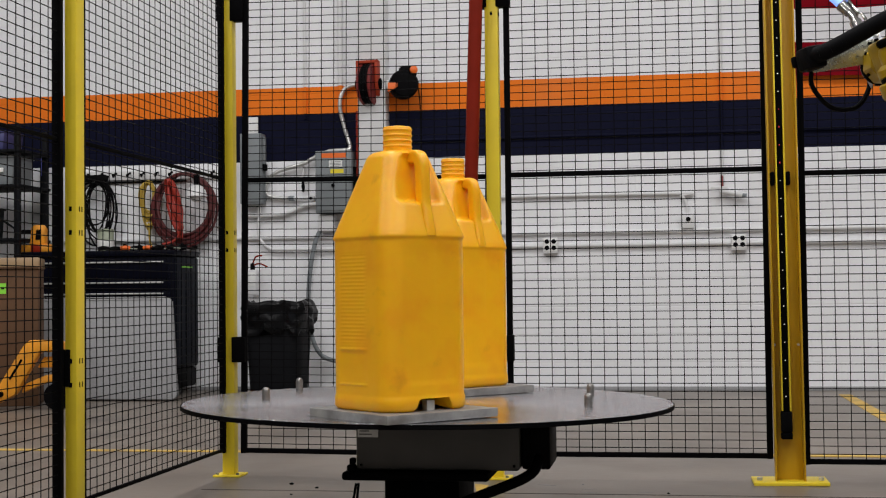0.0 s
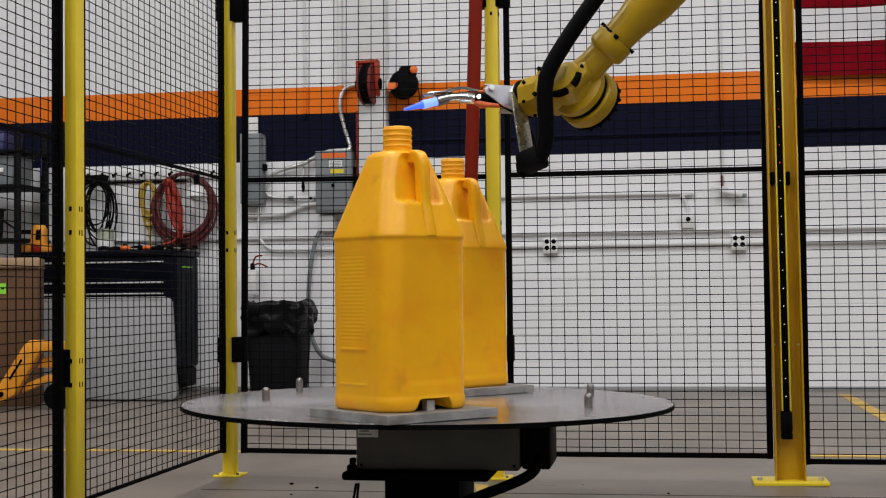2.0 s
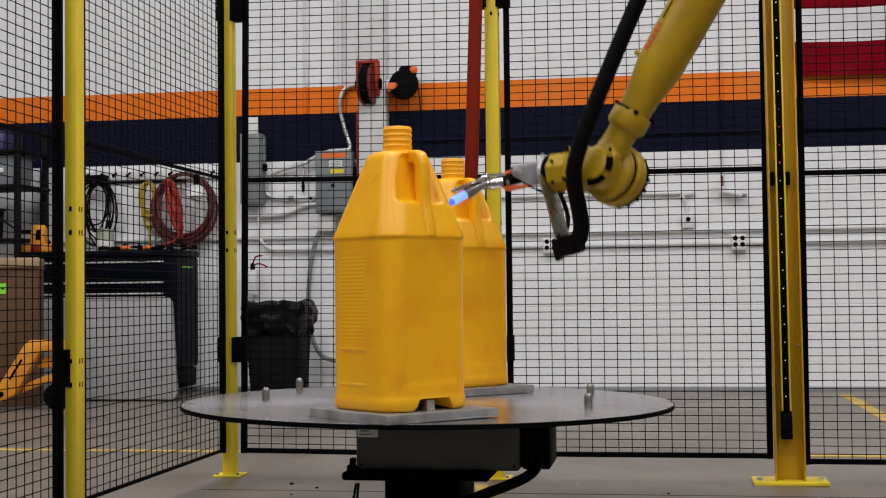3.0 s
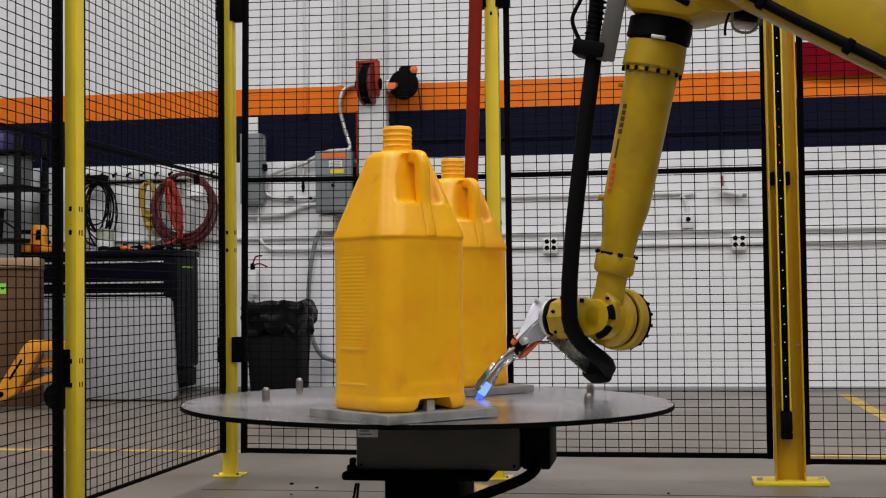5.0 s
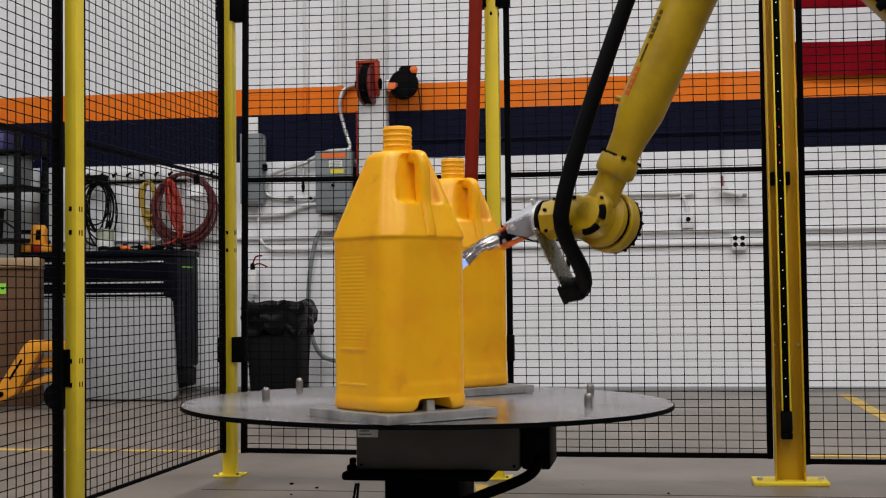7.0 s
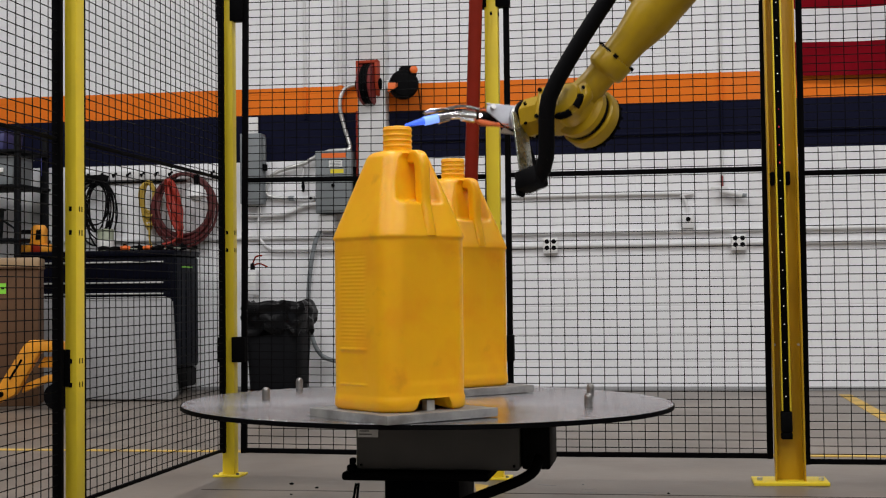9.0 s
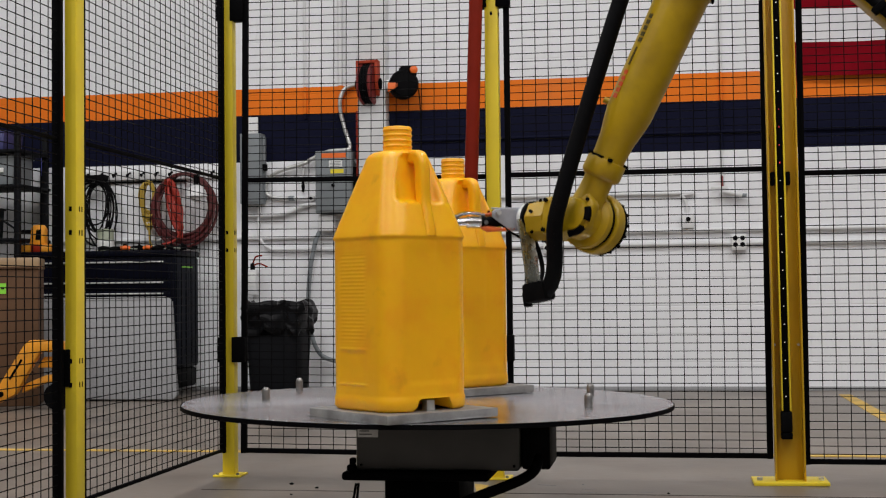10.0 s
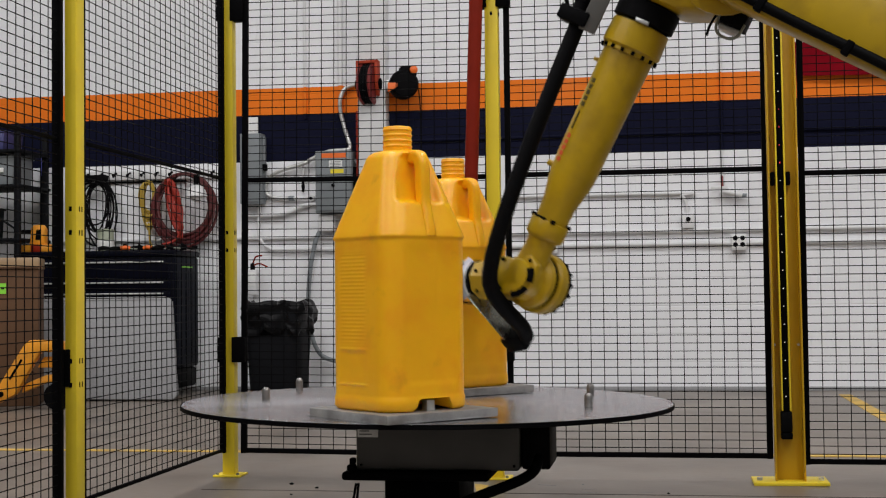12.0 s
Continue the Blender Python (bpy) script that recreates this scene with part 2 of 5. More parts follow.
def mesh_of(name, bm, material, smooth=40):
    me = bpy.data.meshes.new(name)
    bmesh.ops.recalc_face_normals(bm, faces=bm.faces)
    bm.to_mesh(me)
    bm.free()
    for mm in (material if isinstance(material, (list, tuple)) else [material]):
        me.materials.append(mm)
    if smooth:
        me.shade_smooth()
        me.set_sharp_from_angle(angle=radians(smooth))
    return me


def part(name, bm, material, parent=None, label="", smooth=40):
    ob = new(name, mesh_of(name, bm, material, smooth))
    ob.parent = parent
    return tagged(ob, label)


def thing(name, m, label, category, group="", kind=""):
    ob = new(name)
    ob.matrix_world = m
    ob.empty_display_size = 0.1
    return tagged(ob, label, category, group, kind)


def single(name, bm, material, label, category, m=None, group="", kind="", smooth=40):
    ob = part(name, bm, material, None, label, smooth)
    if m is not None:
        ob.matrix_world = m
    return tagged(ob, "", category, group, kind)


# ---------------- the hall ----------------
WALL_Y = 10.0
XL, XR, YB, ZC = -9.0, 9.0, -7.0, 7.0


def build_hall():
    bm = bmesh.new()
    n = 40
    grid = [[bm.verts.new((XL + (XR - XL) * i / n, YB + (WALL_Y - YB) * j / n, 0)) for j in range(n + 1)] for i in range(n + 1)]
    for i in range(n):
        for j in range(n):
            bm.faces.new((grid[i][j], grid[i + 1][j], grid[i + 1][j + 1], grid[i][j + 1]))
    single("floor", bm, M_FLOOR, "worn grey-brown sealed concrete floor", "floor", kind="structure")
    wall = thing("wall_north", pose(0, WALL_Y, 0), "white block wall with an orange and a navy painted band", "wall", kind="structure")
    for z0, z1, mm, nm in ((0, 1.729, M_WHITE, "lower_wall"), (1.729, 2.084, M_NAVY, "navy_band"), (2.084, 2.286, M_ORANGE, "orange_band"), (2.286, ZC, M_WHITE, "upper_wall")):
        part(nm, box(XL, XR, 0, 0.2, z0, z1), mm, wall)
    single("baseboard", box(XL, XR, 9.985, 9.998, 0, 0.03, 0.003), M_TABLE, "thin pale strip at the foot of the wall", "baseboard", kind="structure")
    # added out of view to close the hall and hold down bounce light
    single("wall_west", box(XL - 0.2, XL, YB, WALL_Y, 0, ZC), M_FAR, "plain dark grey wall added out of view to close the hall", "wall", kind="structure")
    single("wall_east", box(XR, XR + 0.2, YB, WALL_Y, 0, ZC), M_FAR, "plain dark grey wall added out of view to close the hall", "wall", kind="structure")
    single("wall_south", box(XL, XR, YB - 0.2, YB, 0, ZC), M_FAR, "plain dark grey wall added out of view to close the hall", "wall", kind="structure")
    single("ceiling", box(XL, XR, YB, WALL_Y, ZC, ZC + 0.2), M_CEIL, "plain dark ceiling added out of view to close the hall", "ceiling", kind="structure")
    # floor lines
    single("floor_line", box(-8, 8, 6.03, 6.085, 0.0, 0.0035), M_LINE, "worn yellow line painted on the floor behind the fence", "floor line", kind="structure")
    single("floor_line", box(1.15, 1.23, 6.2, 9.6, 0.0, 0.0035), M_LINE, "worn yellow line painted across the floor", "floor line", kind="structure")
    single("floor_joint", box(-1.70, 6.0, 4.86, 4.870, 0.0, 0.0012), M_JOINT, "thin dark joint in the concrete floor", "floor joint", kind="structure")
    # pilaster with painted faces
    pil = thing("pilaster", pose(0, 0, 0), "white painted steel column cover standing against the wall", "pilaster", kind="structure")
    part("column_cover", box(-2.225, -2.015, 9.86, 9.998, 0, ZC, 0.006), M_PIPE, pil)
    part("edge_strip", box(-2.25, -2.226, 9.90, 9.998, 0, 2.08, 0.003), M_RED, pil, "red painted edge strip")


build_hall()


def painted_riser(x, r, z0):
    """A vertical conduit painted along with the wall's bands."""
    ob = thing("riser_conduit", pose(x, WALL_Y - r, 0), "thin vertical conduit painted over with the wall bands", "conduit", kind="structure")
    for a, b, mm in ((max(z0, 0), 1.729, M_PIPE), (max(z0, 1.729), 2.084, M_NAVY), (max(z0, 2.084), 2.286, M_ORANGE), (max(2.286, z0), 4.5, M_PIPE)):
        if b > a:
            part("pipe_length", cyl((0, 0, a), (0, 0, b), r, seg=12), mm, ob)


painted_riser(-2.66, 0.012, 2.05)
painted_riser(-2.385, 0.02, 2.05)
painted_riser(0.418, 0.011, 1.50)


# ---------------- wall conduits, boxes, sockets ----------------
def conduit(pts, r, label="white painted conduit fixed along the wall", material=None):
    return single("conduit", tube(pts, r, 10), material or M_PIPE, label, "conduit", kind="structure")


YW = WALL_Y
conduit([(-4.8, YW - 0.02, 1.15), (XR - 0.1, YW - 0.02, 1.15)], 0.016)
conduit([(-2.01, YW - 0.015, 1.857), (XR - 0.1, YW - 0.015, 1.857)], 0.011, "thin conduit painted over with the navy band", M_NAVY)
conduit([(-1.9, YW - 0.02, 1.055), (XR - 0.1, YW - 0.02, 1.055)], 0.016)
conduit([(-1.9, YW - 0.02, 1.42), (0.05, YW - 0.02, 1.42), (0.13, YW - 0.02, 1.40), (0.165, YW - 0.02, 1.33), (0.168, YW - 0.02, 1.26)], 0.014)


def socket_box(x, z):
    ob = thing("socket_box", pose(x, YW, z), "white double socket box with four dark outlets on the conduit", "socket", "wall sockets")
    part("box_body", box(-0.054, 0.054, -0.055, 0, -0.06, 0.055, 0.006), M_PIPE, ob)
    part("cover_plate", box(-0.05, 0.05, -0.058, -0.0555, -0.045, 0.05, 0.001), M_LABEL, ob)
    for sx in (-0.025, 0.025):
        for sz in (-0.02, 0.026):
            part("outlet", cyl((sx, -0.0605, sz), (sx, -0.0582, sz), 0.017, seg=14), M_BLACK, ob)
    return ob


socket_box(-0.819, 1.06)
socket_box(0.525, 1.062)
sb = thing("switch_box", pose(0.168, YW, 1.225), "small white box with one round black button", "switch box")
part("box_body", box(-0.045, 0.045, -0.05, 0, -0.06, 0.05, 0.006), M_PIPE, sb)
part("button", cyl((0.004, -0.058, 0.005), (0.004, -0.0505, 0.005), 0.017, seg=14), M_BLACK, sb)
vv = thing("wall_valve", pose(0.424, YW, 1.44), "white painted pipe valve with a small lever on the wall", "valve")
part("valve_body", cyl((-0.02, -0.05, -0.01), (0.13, -0.05, -0.045), 0.022, seg=14), M_PIPE, vv)
part("lever", box(-0.09, 0.03, -0.07, -0.055, 0.0, 0.02, 0.004), M_PIPE, vv)
part("stem", cyl((-0.008, -0.04, 0.02), (-0.008, -0.012, 0.10), 0.010, seg=10), M_DARKRED, vv)
part("wall_flange", cyl((0.03, -0.05, -0.015), (0.03, 0, -0.015), 0.02, seg=12), M_PIPE, vv)
part("spout", cyl((0.125, -0.05, -0.045), (0.16, -0.06, -0.05), 0.014, seg=10), M_BOXGREY, vv)


def enclosure(x0, x1, z0, z1, depth, label):
    ob = thing("electrical_box", pose((x0 + x1) / 2, YW, z0), label, "electrical box")
    w, h = (x1 - x0) / 2, z1 - z0
    part("box_body", box(-w, w, -depth, 0, 0, h, 0.006), M_BOXGREY, ob)
    part("door_panel", box(-w + 0.012, w - 0.012, -depth - 0.008, -depth - 0.0005, 0.015, h - 0.02, 0.003), M_BOXGREY, ob)
    return ob, w, h, depth


e1, w, h, dd = enclosure(-3.14, -2.975, 1.405, 1.935, 0.12, "tall grey electrical box on the wall with a switch handle")
part("switch_handle", box(w, w + 0.03, -0.09, -0.05, 0.25, 0.30, 0.004), M_BLACK, e1)
part("side_rib", box(w - 0.02, w + 0.012, -0.06, -0.02, 0.02, h - 0.02, 0.004), M_BOXGREY, e1)
single("notice_card", box(-3.14, -3.03, YW - 0.02, YW - 0.002, 1.935, 2.07, 0.002), M_LABEL, "white notice card above the electrical box", "card")
e2, w, h, dd = enclosure(-2.55, -2.275, 1.325, 1.785, 0.15, "grey disconnect box with white and yellow labels")
part("warning_strip", box(-0.09, 0.10, -dd - 0.0105, -dd - 0.0085, h - 0.055, h - 0.02), M_ORPLAS, e2, "orange strip")
part("label_plate", box(-0.03, 0.07, -dd - 0.0105, -dd - 0.0085, h - 0.13, h - 0.075), M_LABEL, e2, "white label")
for k in range(4):
    part("label_bar", box(-0.022, 0.06, -dd - 0.0122, -dd - 0.0108, h - 0.120 + 0.011 * k, h - 0.116 + 0.011 * k), M_BOXGREY, e2)
part("label_plate", box(-0.02, 0.08, -dd - 0.0105, -dd - 0.0085, h - 0.17, h - 0.14), M_YELLABEL, e2, "yellow label")
part("latch", box(w, w + 0.028, -0.10, -0.03, 0.12, 0.34, 0.004), M_BLACK, e2)
part("knob", cyl((0.0, -dd - 0.02, 0.20), (0.0, -dd - 0.009, 0.20), 0.012, seg=12), M_BLACK, e2)
# loops of conduit round the boxes
conduit([(-2.22, YW - 0.03, 2.29), (-2.30, YW - 0.03, 2.283), (-2.355, YW - 0.03, 2.25), (-2.383, YW - 0.04, 2.169), (-2.375, YW - 0.04, 2.062), (-2.335, YW - 0.04, 1.915), (-2.306, YW - 0.05, 1.82), (-2.335, YW - 0.06, 1.795), (-2.469, YW - 0.06, 1.788), (-2.601, YW - 0.05, 1.736), (-2.667, YW - 0.05, 1.703), (-2.844, YW - 0.04, 1.656), (-2.932, YW - 0.03, 1.607), (-2.964, YW - 0.03, 1.552), (-2.960, YW - 0.03, 1.488), (-2.911, YW - 0.03, 1.457), (-2.79, YW - 0.03, 1.447)], 0.016, "flexible grey-white conduit curling over the wall", M_GALV)
conduit([(-3.16, YW - 0.03, 1.325), (-2.979, YW - 0.03, 1.321), (-2.86, YW - 0.03, 1.325), (-2.78, YW - 0.03, 1.342), (-2.692, YW - 0.03, 1.379), (-2.62, YW - 0.03, 1.396), (-2.535, YW - 0.03, 1.398)], 0.018)
conduit([(-3.018, YW - 0.03, 1.40), (-3.022, YW - 0.03, 1.18), (-2.995, YW - 0.03, 1.115), (-2.94, YW - 0.03, 1.072), (-2.86, YW - 0.03, 1.062), (-2.26, YW - 0.03, 1.058)], 0.012)
fit = thing("conduit_fitting", pose(-2.70, YW - 0.035, 1.445), "grey conduit end fitting with a dark lever on the wall", "conduit fitting", kind="structure")
part("coupling", cyl((-0.085, 0, 0.0), (-0.045, 0, 0.0), 0.02, seg=14), M_BOXGREY, fit)
part("pipe_end", cyl((-0.045, 0, 0.0), (0.10, 0, -0.002), 0.014, seg=12), M_PIPE, fit)
part("round_lug", cyl((0.09, -0.02, -0.004), (0.09, 0.03, -0.004), 0.024, seg=16), M_PIPE, fit)
part("plug", cyl((0.09, -0.028, -0.004), (0.09, -0.0205, -0.004), 0.011, seg=12), M_BLACK, fit)
part("hanging_tab", outline([(0.018, 0.13), (0.034, 0.13), (0.040, 0.08), (0.034, 0.045), (0.022, 0.045), (0.014, 0.085)], -0.01, 0.0, 0.002), M_BLACK, fit, "dark hanging tab")
part("tab_pipe", cyl((0.026, 0.01, 0.125), (0.026, 0.01, 0.245), 0.010, seg=10), M_PIPE, fit)
single("junction_box", box(-2.545, -2.42, YW - 0.10, YW - 0.002, 1.19, 1.315, 0.01), M_PIPE, "white junction box under the disconnect box", "junction box")
single("hanging_cable", tube([(-2.51, YW - 0.07, 1.26), (-2.535, YW - 0.07, 1.20), (-2.575, YW - 0.07, 1.108), (-2.616, YW - 0.07, 0.896), (-2.632, YW - 0.07, 0.641), (-2.611, YW - 0.07, 0.429), (-2.547, YW - 0.07, 0.281), (-2.452, YW - 0.07, 0.23), (-2.30, YW - 0.07, 0.20)], 0.017), M_BOXGREY, "thick grey cable hanging in a curve from the wall", "cable")


def hose_reel(x, z, main, accent, tilt, label):
    ob = thing("hose_reel", pose(x, YW - 0.14, z, 0, 0, tilt), label, "hose reel", "hose reels")
    part("drum", lathe([(0.05, -0.055), (0.14, -0.055), (0.155, -0.04), (0.13, -0.02), (0.13, 0.02), (0.155, 0.04), (0.14, 0.055), (0.05, 0.055)], 28, "Y"), main, ob)
    for k in range(3):
        bm = bmesh.new()
        R0, y = 0.135, -0.022 + 0.022 * k
        add_tube(bm, [(R0 * math.cos(a), y, R0 * math.sin(a)) for a in [2 * math.pi * i / 16 for i in range(17)]], 0.012, 8)
        part("hose_coil", bm, M_RUBBER, ob)
    part("bracket", outline([(-0.05, 0.17), (0.06, 0.17), (0.09, 0.0), (0.05, -0.09), (-0.02, -0.09), (-0.05, 0.0)], 0.06, 0.085, 0.004), accent, ob)
    part("bracket", outline([(-0.05, 0.17), (0.06, 0.17), (0.09, 0.0), (0.05, -0.09), (-0.02, -0.09), (-0.05, 0.0)], -0.085, -0.06, 0.004), accent, ob)
    part("mount", box(-0.05, 0.06, -0.085, 0.085, 0.150, 0.172, 0.004), accent, ob)
    part("wall_arm", box(0.05, 0.139, -0.025, 0.025, 0.05, 0.12, 0.005), accent, ob)
    part("hub", lathe([(0.03, -0.1), (0.04, -0.095), (0.04, 0.095), (0.03, 0.1)], 16, "Y"), M_BLACK, ob)
    return ob


hose_reel(-2.140, 2.270, M_DARKRED, M_REELRED, 84, "orange-red steel hose reel with a black hose")
r2 = thing("cord_reel", pose(-1.878, YW - 0.14, 2.258, 0, 0, 20), "black round cord reel with orange parts", "cord reel")
part("housing", lathe([(0.05, -0.070), (0.09, -0.066), (0.105, -0.048), (0.109, 0.0), (0.105, 0.05), (0.09, 0.07), (0.05, 0.075)], 28, "Y"), M_RUBBER, r2)
part("top_block", box(-0.03, 0.095, -0.05, 0.05, 0.055, 0.135, 0.02), M_RUBBER, r2)
part("orange_stop", lathe([(0.01, -0.03), (0.028, -0.02), (0.03, 0.0), (0.02, 0.025)], 14, "Y"), M_ORPLAS, r2).location = (0.065, -0.065, 0.10)
part("arm", outline([(-0.13, 0.0), (-0.06, 0.0), (-0.06, -0.03), (-0.13, -0.07)], -0.09, -0.076, 0.003), M_ORPLAS, r2)
part("wall_mount", box(-0.12, 0.0, 0.05, 0.14, -0.04, 0.04, 0.006), M_GALV, r2)
part("cord", tube([(0.1, -0.02, 0.0), (0.12, -0.02, -0.2), (0.12, -0.02, -0.9), (0.1, -0.02, -1.3)], 0.004, 6), M_RUBBER, r2)


# ---------------- flag ----------------
def flag():
    ob = thing("striped_flag", pose(0.86, YW - 0.03, 2.24), "large flag of red and white stripes hung on the wall", "flag")
    hgt = 0.238
    for k in range(7):
        bm = bmesh.new()
        nx, nz = 60, 5
        g = []
        for i in range(nx + 1):
            col = []
            for j in range(nz + 1):
                x, z = 3.4 * i / nx, hgt * (k + j / nz)
                y = 0.022 * math.sin(5.0 * x + 0.9 * z) * math.exp(-0.2 * z) + 0.008 * math.sin(13 * x + 3 * z)
                sag = -0.015 * math.sin(2.6 * x)
                col.append(bm.verts.new((x, y - 0.04, z + sag)))
            g.append(col)
        for i in range(nx):
            for j in range(nz):
                bm.faces.new((g[i][j], g[i + 1][j], g[i + 1][j + 1], g[i][j + 1]))
        r = bmesh.ops.extrude_face_region(bm, geom=list(bm.faces))
        bmesh.ops.translate(bm, verts=[v for v in r["geom"] if isinstance(v, bmesh.types.BMVert)], vec=(0, 0.004, 0))
        part("stripe", bm, M_CLOTHRED if k % 2 == 0 else M_CLOTHWHITE, ob, "red stripe" if k % 2 == 0 else "white stripe")


flag()

# ---------------- guard fence ----------------
Z_BOT, Z_MID, Z_TOP = 0.095, 1.168, 2.24
PITCH_X, PITCH_Z = 0.05, 0.0303


def fence_panel(m, width, label="black wire mesh guard panel between yellow posts", bottom=Z_BOT, deep=1.0, slim=1.0):
    """Frame of square tube with a middle rail; wire mesh 50 by 30 mm. Local x along the fence from 0."""
    ob = thing("guard_fence", m, label, "fence", "guard fence panels")
    f = 0.011
    for x in (f, width - f):
        part("stile", box(x - f, x + f, -f * deep, f * deep, bottom - f, Z_TOP + f, 0.002), M_BLACK, ob)
    for z in (bottom, Z_MID, Z_TOP):
        part("rail", box(2 * f, width - 2 * f, (-f + 0.003) * slim, (f - 0.003) * slim, z - 0.0095 * slim, z + 0.0095 * slim, 0.0015), M_BLACK, ob)
    bm = bmesh.new()
    wr = 0.00175 if slim == 1.0 else 0.0016
    n = int(round((width - 4 * f) / PITCH_X))
    for i in range(1, n):
        x = 2 * f + (width - 4 * f) * i / n
        add_cyl(bm, (x, 0.0, bottom), (x, 0.0, Z_TOP), wr, seg=5)
    for j in range(-36, 36):
        z = Z_MID + (j + 0.5) * PITCH_Z
        if bottom + f < z < Z_TOP - f:
            add_cyl(bm, (2 * f, -2 * wr, z), (width - 2 * f, -2 * wr, z), wr, seg=5)
    tagged(part("wire_mesh", bm, M_WIRE, ob, "black welded wires"), kind="stuff")
    return ob


def fence_post(m, sx, sy, label="yellow powder-coated steel fence post on a foot plate", clips=(), slots=()):
    ob = thing("fence_post", m, label, "fence post", "guard fence posts")
    part("upright", box(-sx / 2, sx / 2, -sy / 2, sy / 2, 0.008, 2.3, 0.003), M_POST, ob)
    part("foot_plate", box(-sx / 2 - 0.03, sx / 2 + 0.03, -sy / 2 - 0.03, sy / 2 + 0.03, 0, 0.008, 0.002), M_POST, ob)
    for bx in (-1, 1):
        part("anchor_bolt", cyl((bx * (sx / 2 + 0.016), -sy / 2 - 0.012, 0.008), (bx * (sx / 2 + 0.016), -sy / 2 - 0.012, 0.016), 0.006, seg=6), M_STEELGREY, ob)
    for z in clips:
        part("panel_clip", box(-sx / 2 - 0.014, -sx / 2 + 0.008, -sy / 2 - 0.008, sy / 2, z - 0.05, z + 0.05, 0.003), M_BLACK, ob)
        part("panel_clip", box(sx / 2 - 0.008, sx / 2 + 0.046, -sy / 2 - 0.008, sy / 2 - 0.010, z - 0.05, z + 0.05, 0.003), M_BLACK, ob)
    for z in slots:
        for dz in (-0.035, 0.035):
            part("key_slot", box(-0.0042, 0.0042, -sy / 2 - 0.0012, -sy / 2 + 0.001, z + dz - 0.007, z + dz + 0.007, 0.0), M_BLACK, ob)
            part("key_slot", box(sx / 2 - 0.001, sx / 2 + 0.0015, -0.011, -0.007, z + dz - 0.008, z + dz + 0.008, 0.0), M_BLACK, ob)
            part("key_slot", box(sx / 2 - 0.001, sx / 2 + 0.0015, 0.007, 0.011, z + dz - 0.008, z + dz + 0.008, 0.0), M_BLACK, ob)
    return ob


FY = 5.25
fence_panel(pose(-1.670, FY, 0.006, 0, 0.55, 0), 1.0)
fence_panel(pose(-0.603, FY, 0), 0.991)
fence_panel(pose(0.500, FY, -0.02), 1.5)
XF = -1.73
fence_panel(pose(XF, 3.87, 0.011, 0, 0, 90), 1.345, slim=0.62)
fence_panel(pose(XF - 0.031, 2.297, 0.012, 0, 0, 90), 1.5, deep=1.25, slim=0.62)
fence_post(pose(-1.715, FY, 0), 0.05, 0.05, clips=(0.50, 1.86), slots=(0.93,))
fence_post(pose(-0.648, FY, 0), 0.052, 0.05, clips=(0.50, 1.87), slots=(0.95, 1.83))
fence_post(pose(XF - 0.002, 3.84, 0), 0.036, 0.06, slots=(0.94, 0.49))
single("panel_latch", box(XF - 0.03, XF - 0.002, 3.80, 3.8095, 0.45, 0.56, 0.003), M_BLACK, "black latch plate joining panel and post", "latch")


def curtain_post(m):
    ob = thing("light_curtain_post", m, "amber steel channel post with a black light curtain and lit diodes", "light curtain")
    w = 0.0545
    part("channel_back", box(-w, w, 0.0, 0.006, 0.012, 2.4, 0.001), M_SAFE, ob)
    for s in (-1, 1):
        x0, x1 = sorted((s * w, s * (w - 0.006)))
        part("flange", box(x0, x1, -0.05, 0.0, 0.012, 2.4, 0.0015), M_SAFE, ob)
        x0, x1 = sorted((s * 0.012 - 0.009, s * 0.0175 - 0.009))
        # paler yellow than the channel: the rails' highlights are put into colour
        part("rail", box(x0, x1, -0.046, -0.0005, 0.27, 2.4, 0.0015), M_POST, ob)
    lc = part("light_curtain", box(-0.0205, 0.0025, -0.03, -0.001, 0.22, 2.4, 0.002), M_BLACK, ob, "black light curtain housing")
    part("end_cap", box(-0.029, 0.011, -0.04, -0.001, 0.19, 0.265, 0.004), M_RUBBER, ob)
    part("end_plug", box(-0.029, 0.011, -0.045, -0.003, 0.165, 0.188, 0.004), M_BLACK, ob)
    for k in range(32):
        z = 0.255 + 0.0663 * k
        part("diode", box(-0.0110, -0.0070, -0.0325, -0.0302, z - 0.0014, z + 0.0014), M_LEDR if k in (14, 15, 16, 17) else M_LED, lc)
    part("foot_plate", box(-0.135, 0.135, -0.085, 0.09, 0, 0.013, 0.003), M_POST, ob)
    for s in (-1, 1):
        part("anchor_bolt", cyl((s * 0.11, -0.02, 0.013), (s * 0.11, -0.02, 0.024), 0.011, seg=6), M_GALV, ob)
    for s in (-1, 1):
        part("mount_clip", box(s * 0.028 - 0.017, s * 0.028 - 0.001, -0.03, -0.001, 1.10, 1.15, 0.004), M_BLACK, ob)
        part("rivet", cyl((s * 0.043, -0.006, 0.51), (s * 0.043, -0.0005, 0.51), 0.005, seg=8), M_GALV, ob)
    return ob


curtain_post(pose(0.444, FY - 0.04, 0, 0, -0.4, 0))

POLE_X = -0.710
# red pole behind the second bottle
single("red_pole", tube([(POLE_X - 0.055, FY - 0.10, 0.0), (POLE_X - 0.012, FY - 0.10, 1.15), (POLE_X + 0.02, FY - 0.10, 2.0), (POLE_X + 0.06, FY - 0.10, 3.0)], 0.026, 16), M_RED, "dark red painted steel pole beside the fence", "pole")
# ---------------- turntable ----------------
TC = Vector((-0.686, 3.93, 0.40))
RT = 0.706


